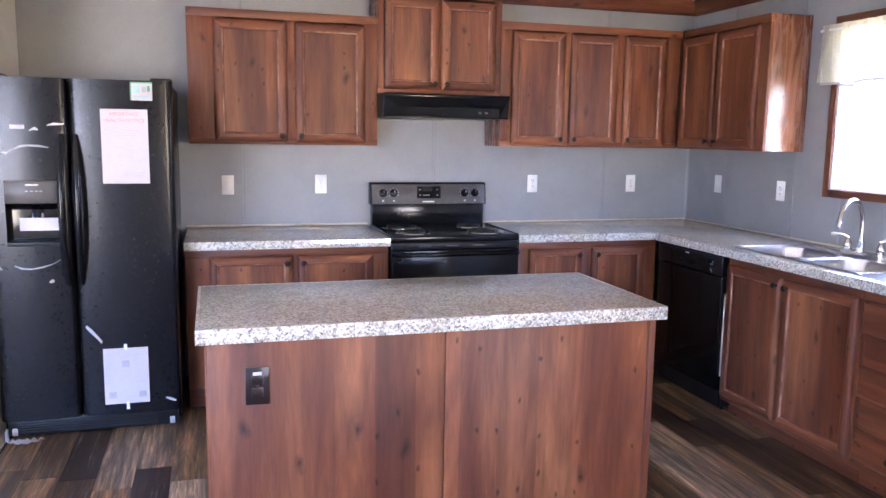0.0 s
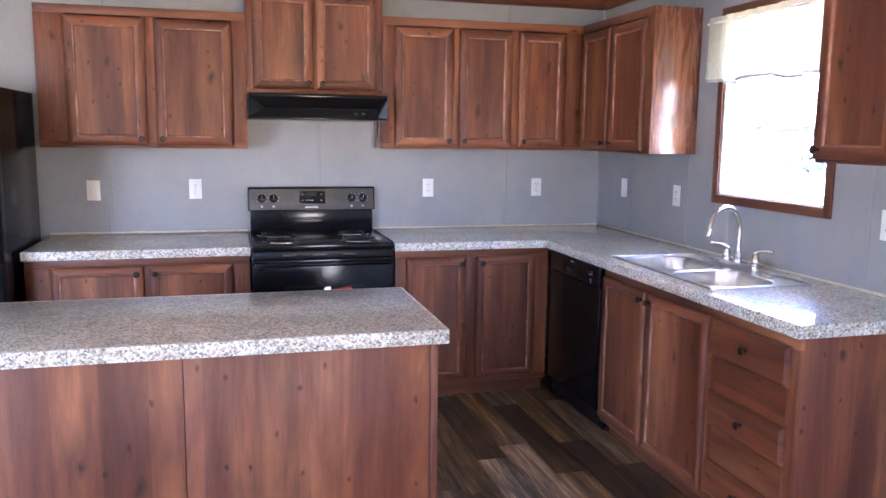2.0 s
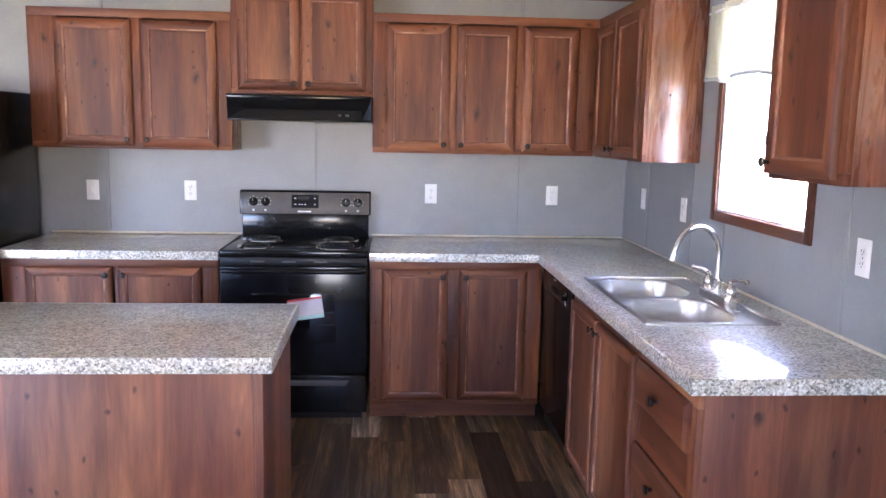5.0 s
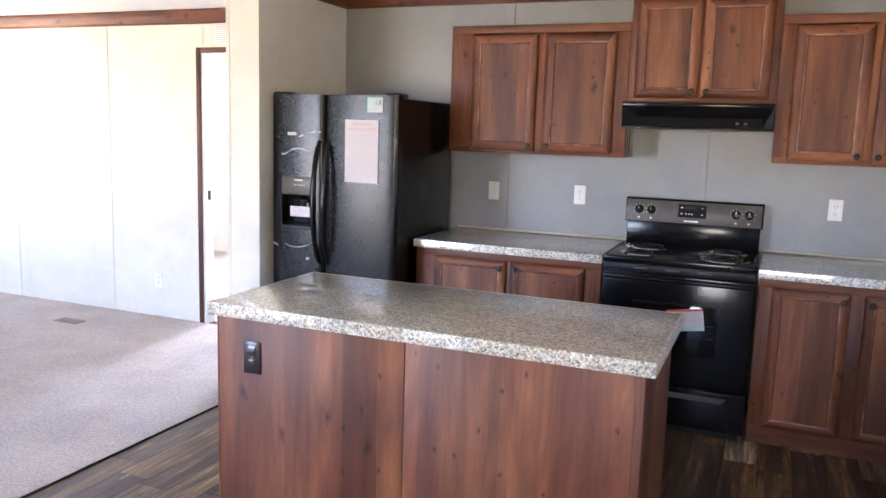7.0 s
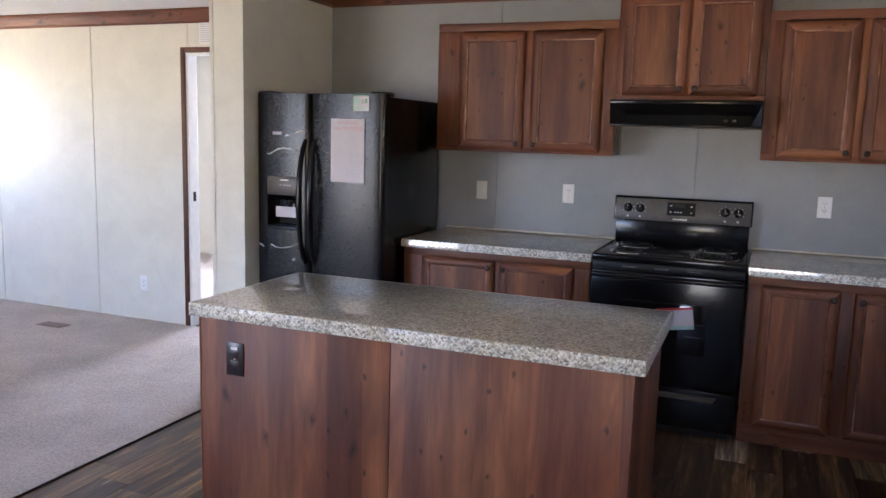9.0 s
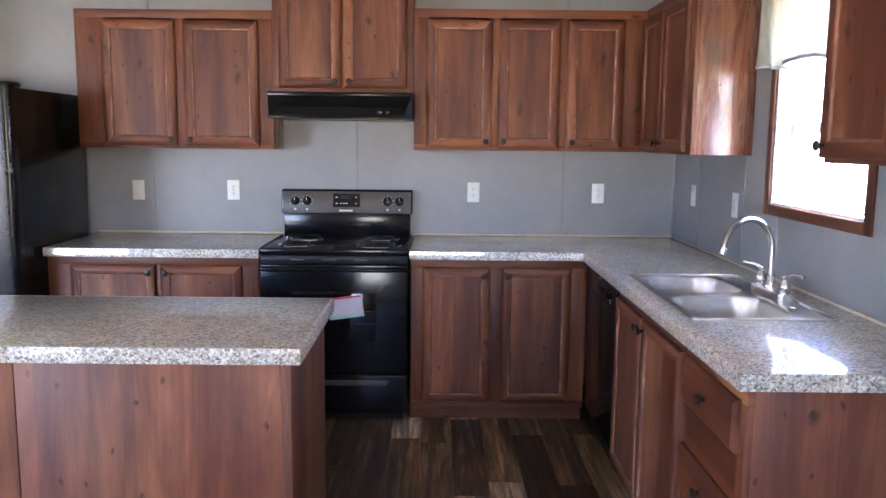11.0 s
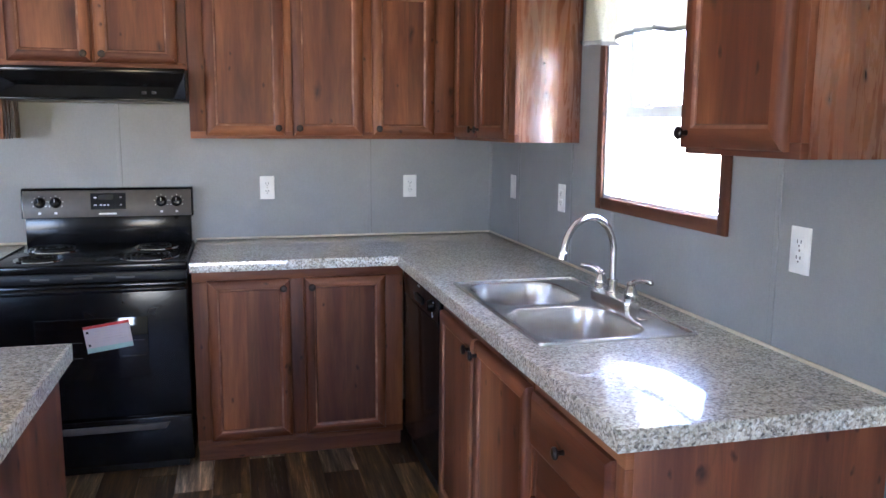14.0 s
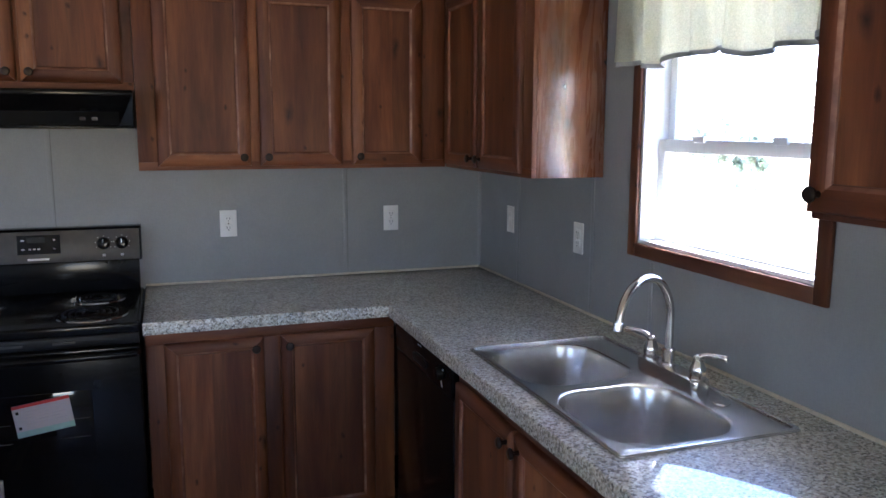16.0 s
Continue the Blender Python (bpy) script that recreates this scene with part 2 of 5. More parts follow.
def glass_mat():
    m, n, l, b = mat("clear_window_glass")
    b.inputs["Base Color"].default_value = (1, 1, 1, 1)
    b.inputs["Roughness"].default_value = 0.0
    b.inputs["Transmission Weight"].default_value = 1.0
    b.inputs["IOR"].default_value = 1.45
    return m


def steel_mat():
    m, n, l, b = mat("brushed_stainless")
    br = noise_tex(n, l, coords(n, l, (12, 500, 12)), 1.0, 3)
    r = ramp(n, [(0.3, (0.50, 0.49, 0.47)), (0.7, (0.66, 0.65, 0.63))])
    l.new(br, r.inputs[0])
    l.new(r.outputs[0], b.inputs["Base Color"])
    b.inputs["Metallic"].default_value, b.inputs["Roughness"].default_value = 1.0, 0.27
    bump(n, l, br, b, 0.06, 0.0005)
    return m


def cloth_mat():
    m, n, l, b = mat("cream_valance_cloth")
    v = coords(n, l, (1, 1, 1))
    f = noise_tex(n, l, v, 220, 4, 0.7)
    r = ramp(n, [(0.3, (0.52, 0.51, 0.40)), (0.7, (0.72, 0.70, 0.58))])
    l.new(f, r.inputs[0])
    l.new(r.outputs[0], b.inputs["Base Color"])
    b.inputs["Roughness"].default_value = 0.9
    tr = n.new("ShaderNodeBsdfTranslucent")
    l.new(r.outputs[0], tr.inputs["Color"])
    ms = n.new("ShaderNodeMixShader")
    ms.inputs[0].default_value = 0.22
    l.new(b.outputs[0], ms.inputs[1])
    l.new(tr.outputs[0], ms.inputs[2])
    l.new(ms.outputs[0], n["Material Output"].inputs["Surface"])
    bump(n, l, f, b, 0.3, 0.001)
    return m


WOOD = {a: wood("rustic_wood_" + a, a) for a in "xyz"}
GLOSS = wood("varnished_end_panel", "z", 1.0, (0.21, 0.34))
GLOSS.node_tree.nodes["Principled BSDF"].inputs["Specular IOR Level"].default_value = 1.0
CASING = {a: wood("dark_stained_casing_" + a, a, 0.62) for a in "xyz"}
PALE_BEAD = pale_bead()
GRANITE, PLANK, CARPET, GLASS, STEEL, CLOTH = granite(), vinyl_plank(), carpet_mat(), glass_mat(), steel_mat(), cloth_mat()
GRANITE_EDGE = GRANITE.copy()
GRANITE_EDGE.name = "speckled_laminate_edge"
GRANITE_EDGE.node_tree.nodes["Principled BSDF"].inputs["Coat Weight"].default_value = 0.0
GREY = wallboard("grey_wallboard", (0.258, 0.263, 0.263), 0.07)
CREAM = wallboard("cream_wallboard", (0.66, 0.63, 0.54), 0.06)
WHITE_CEIL = plain("white_ceiling_texture", (0.78, 0.77, 0.75), 0.9, 0, 0.04, 60, 0.5)
BLACK = plain("black_appliance_enamel", (0.006, 0.006, 0.0065), 0.16, 0, 0.2, 12, 0.02)
BLACK_TEX = plain("black_textured_steel", (0.008, 0.008, 0.009), 0.24, 0, 0.15, 90, 0)
BLACK_SOFT = plain("black_matt_plastic", (0.010, 0.010, 0.010), 0.4, 0, 0.2, 30)
BLACK_GLASS = plain("black_glass", (0.006, 0.006, 0.007), 0.06, 0, 0.1, 5, 0)
PANEL = plain("dark_bronze_panel", (0.085, 0.076, 0.066), 0.35, 0.0, 0.1, 30)
BRONZE = plain("oil_rubbed_bronze", (0.03, 0.022, 0.018), 0.32, 0.7, 0.25, 60)
WHITE = plain("white_plastic", (0.78, 0.77, 0.74), 0.35, 0, 0.03, 20)
VINYL = plain("white_vinyl_window", (0.80, 0.80, 0.79), 0.35, 0, 0.03, 20)
PAPER = plain("white_paper", (0.55, 0.52, 0.54), 0.7, 0, 0.03, 40)
CHROME = plain("brushed_nickel", (0.66, 0.64, 0.60), 0.2, 1.0, 0.05, 40)
BRIGHT = plain("chrome", (0.72, 0.72, 0.72), 0.08, 1.0, 0.03, 40, 0)
for m_ in (BLACK, BLACK_TEX, BLACK_SOFT, PANEL):
    m_.node_tree.nodes["Principled BSDF"].inputs["Specular IOR Level"].default_value = 0.27
RED = plain("red_ink", (0.50, 0.03, 0.03), 0.6)
PINK = plain("faded_red_ink", (0.58, 0.27, 0.29), 0.7)
INK = plain("grey_ink", (0.42, 0.40, 0.42), 0.7)
PALE_INK = plain("pale_ink", (0.52, 0.49, 0.52), 0.7)
GREEN_INK = plain("green_ink", (0.12, 0.32, 0.16), 0.6)
TEAL_INK = plain("teal_ink", (0.36, 0.55, 0.52), 0.6)
BROWN_PLASTIC = plain("dark_brown_plastic", (0.013, 0.006, 0.005), 0.3)
CAULK = plain("tan_caulk_strip", (0.56, 0.49, 0.37), 0.5, 0, 0.1, 60)
# Strip colours that paint the shade along the wallboard seams
SEAM = plain("grey_seam_shade", (0.16, 0.16, 0.16), 0.6)
SEAM_CREAM = plain("tan_seam_shade", (0.52, 0.48, 0.40), 0.6)
HEM = plain("grey_hem_cloth", (0.30, 0.30, 0.29), 0.9)
DARK = plain("dark_gap", (0.012, 0.010, 0.010), 0.8)
JOINT = plain("dark_plank_joint", (0.030, 0.022, 0.018), 0.8)
FILM = plain("torn_plastic_film", (0.46, 0.46, 0.47), 0.4)


# ---- mesh tools ----
ORIGIN = {}


def thing(name, at, label, category, group="", kind=""):
    ob = new(name)
    ob.location, ob.empty_display_size = at, 0.05
    ORIGIN[ob] = Vector(at)
    return tagged(ob, label, category, group, kind)


def part(name, bm, material, parent=None, label="", smooth=35):
    """Link a bmesh, made in the world's coordinates, as one mesh under a thing or a part."""
    at = ORIGIN[parent] if parent else Vector((0, 0, 0))
    bmesh.ops.recalc_face_normals(bm, faces=bm.faces)
    bmesh.ops.translate(bm, verts=bm.verts, vec=-at)
    me = bpy.data.meshes.new(name)
    bm.to_mesh(me)
    bm.free()
    me.materials.append(material)
    if smooth:
        me.polygons.foreach_set("use_smooth", [True] * len(me.polygons))
        me.set_sharp_from_angle(angle=radians(smooth))
    ob = new(name, me)
    ORIGIN[ob] = at
    if parent:
        ob.parent = parent
    return tagged(ob, label) if label else ob


def box(a, b, bevel=0.0, seg=2, bm=None):
    bm = bm or bmesh.new()
    lo, hi = [min(p, q) for p, q in zip(a, b)], [max(p, q) for p, q in zip(a, b)]
    vs = [bm.verts.new((x, y, z)) for x in (lo[0], hi[0]) for y in (lo[1], hi[1]) for z in (lo[2], hi[2])]
    fs = [bm.faces.new([vs[i] for i in q]) for q in ((0, 1, 3, 2), (4, 6, 7, 5), (0, 4, 5, 1), (2, 3, 7, 6), (0, 2, 6, 4), (1, 5, 7, 3))]
    if bevel:
        es = list({e for f in fs for e in f.edges})
        bmesh.ops.bevel(bm, geom=es, offset=bevel, segments=seg, affect="EDGES", profile=0.5)
    return bm


def prism(loop, vec, bevel=0.0):
    """A closed loop of points, extruded by vec."""
    bm = bmesh.new()
    bot = [bm.verts.new(p) for p in loop]
    top = [bm.verts.new(Vector(p) + Vector(vec)) for p in loop]
    bm.faces.new(bot)
    bm.faces.new(top[::-1])
    n = len(loop)
    for i in range(n):
        bm.faces.new((bot[i], bot[(i + 1) % n], top[(i + 1) % n], top[i]))
    if bevel:
        bmesh.ops.bevel(bm, geom=list(bm.edges), offset=bevel, segments=2, affect="EDGES", profile=0.5)
    return bm


def tube(path, radii, sides=12, bm=None, cap=True):
    """A round tube along a path; radii is one number or one for each point."""
    bm = bm or bmesh.new()
    pts = [Vector(p) for p in path]
    rs = radii if isinstance(radii, (list, tuple)) else [radii] * len(pts)
    rings, ref = [], None
    for i, p in enumerate(pts):
        d = (pts[min(i + 1, len(pts) - 1)] - pts[max(i - 1, 0)]).normalized()
        if ref is None:
            ref = d.orthogonal().normalized()
        ref = (ref - d * ref.dot(d)).normalized()
        s = d.cross(ref)
        rings.append([bm.verts.new(p + rs[i] * (math.cos(a) * ref + math.sin(a) * s)) for a in (2 * math.pi * j / sides for j in range(sides))])
    for u, v in zip(rings, rings[1:]):
        for j in range(sides):
            bm.faces.new((u[j], u[(j + 1) % sides], v[(j + 1) % sides], v[j]))
    if cap:
        bm.faces.new(rings[0][::-1])
        bm.faces.new(rings[-1])
    return bm


def lathe(at, axis, profile, sides=16, bm=None):
    """Rings (distance along the axis, radius) turned about the axis."""
    a = Vector(axis).normalized()
    return tube([Vector(at) + a * d for d, _ in profile], [max(r, 0.0004) for _, r in profile], sides, bm)


def outline_slab(outer, holes, z0, z1, bevel=0.0):
    """A slab between z0 and z1 with a polygon outline and polygon holes."""
    bm = bmesh.new()
    for ring in (outer, *holes):
        vs = [bm.verts.new((x, y, z1)) for x, y in ring]
        for i in range(len(vs)):
            bm.edges.new((vs[i], vs[(i + 1) % len(vs)]))
    bmesh.ops.triangle_fill(bm, use_beauty=True, use_dissolve=False, edges=list(bm.edges))
    if z1 != z0:
        top = list(bm.faces)
        got = bmesh.ops.extrude_face_region(bm, geom=top, use_keep_orig=True)
        bmesh.ops.translate(bm, verts=[g for g in got["geom"] if isinstance(g, bmesh.types.BMVert)], vec=(0, 0, z0 - z1))
        bmesh.ops.recalc_face_normals(bm, faces=bm.faces)
        if bevel:
            es = [e for e in bm.edges if len(e.link_faces) == 2 and e.calc_face_angle(0) > 0.5 and all(abs(v.co.z - z1) < 1e-5 for v in e.verts)]
            bmesh.ops.bevel(bm, geom=es, offset=bevel, segments=3, affect="EDGES", profile=0.5)
    return bm


def rounded(x0, y0, x1, y1, r, n=6):
    pts = []
    for cx, cy, a0 in ((x1 - r, y1 - r, 0), (x0 + r, y1 - r, 90), (x0 + r, y0 + r, 180), (x1 - r, y0 + r, 270)):
        pts += [(cx + r * math.cos(radians(a0 + 90 * i / n)), cy + r * math.sin(radians(a0 + 90 * i / n))) for i in range(n + 1)]
    return pts


def letters(text, size, at, turn, material, parent, name="lettering"):
    """Raised writing as a mesh, centred at a place; turn: its rotation as a matrix."""
    cu = bpy.data.curves.new(name, "FONT")
    cu.body, cu.size, cu.align_x, cu.align_y = text, size, "CENTER", "CENTER"
    tmp = new(name, cu)
    me = bpy.data.meshes.new_from_object(tmp.evaluated_get(bpy.context.evaluated_depsgraph_get()))
    bpy.data.objects.remove(tmp)
    me.transform(Matrix.Translation(Vector(at) - ORIGIN[parent]) @ turn)
    me.materials.clear()
    me.materials.append(material)
    ob = new(name, me)
    ob.parent = parent
    return ob


BACK = lambda u, v, w: (u, B - v, w)      # along the back wall: u is x, v stands out from the wall
RIGHT = lambda u, v, w: (R - v, u, w)     # along the right wall: u is y
FACING = {BACK: "x", RIGHT: "y"}


def fbox(fr, a, b, bevel=0.0, seg=2):
    return box(fr(*a), fr(*b), bevel, seg)


# ---- cabinets ----
def knob(fr, u, v, w, parent):
    o = Vector(fr(0, 0, 0))
    ax = Vector(fr(0, 1, 0)) - o
    return part("knob", lathe(fr(u, v, w), ax, [(0, 0.007), (0.003, 0.0065), (0.010, 0.0055), (0.015, 0.0075), (0.018, 0.0145), (0.023, 0.0158), (0.027, 0.0125), (0.029, 0.002)], 14), BRONZE, parent, "dark bronze round knob")


def framed_door(fr, u0, u1, w0, w1, v, parent, knob_at=None, name="door", stile=0.056):
    """A door with a recessed panel and four mitred rails; v is the plane that it is hung on."""
    t, bead = 0.019, 0.011
    door = part(name, fbox(fr, (u0 + stile - 0.004, v, w0 + stile - 0.004), (u1 - stile + 0.004, v + 0.010, w1 - stile + 0.004)), WOOD["z"], parent)
    corners = [(u0, w0), (u1, w0), (u1, w1), (u0, w1)]
    sgn = [(1, 1), (-1, 1), (-1, -1), (1, -1)]
    for i in range(4):
        j = (i + 1) % 4
        ring = []
        for k in (i, j):
            (cu, cw), (su, sw) = corners[k], sgn[k]
            ring.append([(cu, v, cw), (cu, v + t - 0.005, cw), (cu + su * 0.005, v + t, cw + sw * 0.005),
                         (cu + su * (stile - bead), v + t, cw + sw * (stile - bead)), (cu + su * (stile - 0.003), v + 0.0125, cw + sw * (stile - 0.003)),
                         (cu + su * stile, v + 0.0095, cw + sw * stile), (cu + su * stile, v, cw + sw * stile)])
        # a hair's gap at the mitres
        d = (Vector((ring[1][0][0], 0, ring[1][0][2])) - Vector((ring[0][0][0], 0, ring[0][0][2]))).normalized() * 0.0004
        bm = bmesh.new()
        rows = [[bm.verts.new(fr(p[0] + s * d.x, p[1], p[2] + s * d.z)) for p in rg] for rg, s in ((ring[0], 1), (ring[1], -1))]
        n = len(rows[0])
        for k in range(n):
            bm.faces.new((rows[0][k], rows[0][(k + 1) % n], rows[1][(k + 1) % n], rows[1][k]))
        bm.faces.new(rows[0])
        bm.faces.new(rows[1][::-1])
        horizontal = i in (0, 2)
        strip = part("rail" if horizontal else "stile", bm, WOOD[FACING[fr]] if horizontal else WOOD["z"], door, smooth=50)
        strip.data.materials.append(PALE_BEAD)
        strip.data.polygons[3].material_index = 1
    if knob_at:
        knob(fr, knob_at[0], v + t, knob_at[1], door)
    return door


def slab_front(fr, u0, u1, w0, w1, v, parent, name="drawer_front"):
    """A drawer front with a chamfered edge and its knob."""
    t, ch = 0.019, 0.012
    bm = bmesh.new()
    rows = [[bm.verts.new(fr(*p)) for p in ((u0 + i, vv, w0 + i), (u1 - i, vv, w0 + i), (u1 - i, vv, w1 - i), (u0 + i, vv, w1 - i))]
            for i, vv in ((0, v), (0, v + t * 0.55), (ch, v + t))]
    for p, q in zip(rows, rows[1:]):
        for k in range(4):
            bm.faces.new((p[k], p[(k + 1) % 4], q[(k + 1) % 4], q[k]))
    bm.faces.new(rows[0][::-1])
    bm.faces.new(rows[-1])
    d = part(name, bm, WOOD[FACING[fr]], parent, smooth=0)
    knob(fr, (u0 + u1) / 2, v + t, (w0 + w1) / 2, d)
    return d


def carcass(fr, u0, u1, w0, w1, depth, parent, openings, kick=0.0, lid=True, ends=None):
    """The case of a cabinet: sides, bottom, top, back and a face frame with openings (u0, u1)."""
    t, ft = 0.014, 0.019
    part("side_panel", fbox(fr, (u0, 0.002, w0 + kick), (u0 + t, depth - ft, w1), 0.001), ends or WOOD["z"], parent)
    part("side_panel", fbox(fr, (u1 - t, 0.002, w0 + kick), (u1, depth - ft, w1), 0.001), ends or WOOD["z"], parent)
    part("bottom_panel", fbox(fr, (u0 + t, 0.002, w0 + kick), (u1 - t, depth - ft, w0 + kick + 0.012)), WOOD[FACING[fr]], parent)
    if lid:
        part("top_panel", fbox(fr, (u0 + t, 0.002, w1 - 0.012), (u1 - t, depth - ft, w1)), WOOD[FACING[fr]], parent)
    part("back_panel", fbox(fr, (u0 + t, 0.002, w0 + kick + 0.012), (u1 - t, 0.008, w1 - 0.012)), WOOD["z"], parent)
    zb, zt = w0 + kick + 0.032, w1 - 0.045
    part("face_rail", fbox(fr, (u0, depth - ft, w0 + kick), (u1, depth, zb), 0.0015), WOOD[FACING[fr]], parent)
    part("face_rail", fbox(fr, (u0, depth - ft, zt), (u1, depth, w1), 0.0015), WOOD[FACING[fr]], parent)
    cuts = [u0] + [c for o in openings for c in (o[0] + 0.012, o[1] - 0.012)] + [u1]
    for a, b in zip(cuts[::2], cuts[1::2]):
        part("face_stile", fbox(fr, (a, depth - ft, zb), (b, depth, zt), 0.0015), WOOD["z"], parent)
    if kick:
        part("toe_kick", fbox(fr, (u0, depth - 0.075, w0), (u1, depth - 0.06, w0 + kick)), WOOD[FACING[fr]], parent)


UD, BD = 0.277, 0.652     # depths of the wall and base cabinets


def wall_cabinet(fr, u0, u1, w0, w1, doors, label, top_gap=0.055, bottom_gap=0.014):
    cab = thing("wall_cabinet", fr((u0 + u1) / 2, 0, w0), label, "cabinet", "kitchen wall cabinets")
    carcass(fr, u0, u1, w0, w1, UD, cab, [d[:2] for d in doors], ends=GLOSS)
    for a, b, side in doors:
        framed_door(fr, a, b, w0 + bottom_gap, w1 - top_gap, UD, cab, (a + 0.03 if side < 0 else b - 0.03, w0 + bottom_gap + 0.035))
    return cab


wall_cabinet(BACK, 1.205, 2.268, 1.415, 2.155, [(1.346, 1.744, 1), (1.790, 2.192, -1)], "rustic red-brown two-door wall cabinet beside the range hood")
wall_cabinet(BACK, 2.270, 3.034, 1.722, 2.330, [(2.304, 2.640, 1), (2.654, 2.996, -1)], "rustic red-brown short wall cabinet above the black range hood", 0.06, 0.026)
wall_cabinet(BACK, 3.036, 4.287, 1.420, 2.175, [(3.106, 3.460, 1), (3.496, 3.828, -1), (3.871, 4.176, -1)], "rustic red-brown three-door wall cabinet running into the corner")
wall_cabinet(RIGHT, 4.752, 5.605, 1.420, 2.175, [(4.823, 5.200, 1), (5.222, 5.580, -1)], "rustic red-brown two-door wall cabinet beside the window, side panel lit")
wall_cabinet(RIGHT, 3.118, 3.526, 1.420, 2.175, [(3.150, 3.524, 1)], "rustic red-brown single-door wall cabinet on the near side of the window")


def base_cabinet(fr, u0, u1, doors, label, drawers=()):
    cab = thing("base_cabinet", fr((u0 + u1) / 2, 0.3, 0.002), label, "cabinet", "kitchen base cabinets")
    cuts = [d[:2] for d in doors] + ([drawers[0][:2]] if drawers else [])
    carcass(fr, u0, u1, 0.002, 0.868, BD if fr is BACK else BD - 0.031, cab, sorted(cuts), 0.085, False)
    dv = BD if fr is BACK else BD - 0.031
    for a, b, side in doors:
        framed_door(fr, a, b, 0.115, 0.828, dv, cab, (a + 0.03 if side < 0 else b - 0.03, 0.828 - 0.04), stile=0.05)
    for a, b, w0, w1 in drawers:
        slab_front(fr, a, b, w0, w1, dv, cab)
        part("drawer_rail", fbox(fr, (a + 0.012, dv - 0.019, max(0.12, w0 - 0.155)), (b - 0.012, dv - 0.001, w0 + 0.012)), WOOD[FACING[fr]], cab)
    return cab


base_cabinet(BACK, 1.177, 2.255, [(1.296, 1.728, 1), (1.755, 2.170, -1)], "rustic red-brown base cabinet between the refrigerator and the range")
base_cabinet(BACK, 3.036, 3.944, [(3.097, 3.444, 1), (3.505, 3.862, -1)], "rustic red-brown two-door base cabinet beside the range")
sink_cab = base_cabinet(RIGHT, 3.60, 4.512, [(3.612, 4.072, 1), (4.086, 4.500, -1)], "rustic red-brown sink base cabinet with two doors")
drawer_cab = base_cabinet(RIGHT, 3.116, 3.598, [], "rustic red-brown three-drawer base cabinet at the counter's end",
                          [(3.152, 3.585, 0.685, 0.828), (3.152, 3.585, 0.41, 0.548), (3.152, 3.585, 0.13, 0.268)])


# ---- counters, sink and island ----
def counter(name, outer, holes, label):
    c = thing(name, (*outer[0], 0.87), label, "countertop")
    part("worktop", outline_slab(outer, holes, 0.870, 0.915, 0.005), GRANITE, c)
    return c


SX0, SY0, SX1, SY1 = 3.983, 3.672, 4.456, 4.530        # the sink's rim
corner_top = counter("countertop", [(3.030, 5.203), (3.915, 5.203), (3.915, 3.092), (R - 0.003, 3.092), (R - 0.003, B - 0.003), (3.030, B - 0.003)],
                     [[(SX0 + 0.02, SY0 + 0.02), (SX1 - 0.02, SY0 + 0.02), (SX1 - 0.02, SY1 - 0.02), (SX0 + 0.02, SY1 - 0.02)]],
                     "speckled beige granite-look laminate corner countertop with a drop-in sink")
part("caulk_strip", box((3.030, B - 0.009, 0.915), (R - 0.009, B - 0.001, 0.925), 0.003), CAULK, corner_top, "thin tan caulk strip")
part("caulk_strip", box((R - 0.009, 3.086, 0.915), (R - 0.001, B - 0.001, 0.925), 0.003), CAULK, corner_top, "thin tan caulk strip")
part("end_strip", box((R - 0.012, 3.080, 0.866), (R - 0.001, 3.0915, 0.927), 0.003), CAULK, corner_top, "tan end strip on the wall")
side_top = counter("countertop", [(1.172, 5.203), (2.262, 5.203), (2.262, B - 0.003), (1.172, B - 0.003)], [], "short speckled granite-look laminate countertop beside the refrigerator")
part("caulk_strip", box((1.172, B - 0.009, 0.915), (2.262, B - 0.001, 0.927), 0.003), CAULK, side_top, "thin tan caulk strip")


def bowl_loft(x0, y0, x1, y1):
    bm, prev = bmesh.new(), None
    for shrink, z, r in ((0, 0.9185, 0.105), (0.004, 0.9165, 0.103), (0.008, 0.905, 0.10), (0.014, 0.80, 0.095), (0.022, 0.765, 0.09), (0.045, 0.750, 0.08), (0.10, 0.748, 0.04)):
        ring = [bm.verts.new((x, y, z)) for x, y in rounded(x0 + shrink, y0 + shrink, x1 - shrink, y1 - shrink, r, 8)]
        if prev:
            for i in range(len(ring)):
                bm.faces.new((prev[i], prev[(i + 1) % len(ring)], ring[(i + 1) % len(ring)], ring[i]))
        prev = ring
    bm.faces.new(prev)
    return bm


BOWLS = [(4.006, 4.124, 4.346, 4.498), (4.006, 3.704, 4.346, 4.080)]
sink = thing("kitchen_sink", ((SX0 + SX1) / 2, (SY0 + SY1) / 2, 0.915), "brushed stainless steel double-bowl drop-in sink", "sink")
part("rim", outline_slab(rounded(SX0, SY0, SX1, SY1, 0.012, 4), [rounded(*b, 0.105, 8) for b in BOWLS], 0.9150, 0.9190, 0.0012), STEEL, sink)
lip = outline_slab(rounded(SX0 + 0.002, SY0 + 0.002, SX1 - 0.002, SY1 - 0.002, 0.012, 4), [rounded(SX0 + 0.012, SY0 + 0.012, SX1 - 0.012, SY1 - 0.012, 0.01, 4)], 0.9186, 0.9228, 0.0016)
part("raised_edge", lip, STEEL, sink)
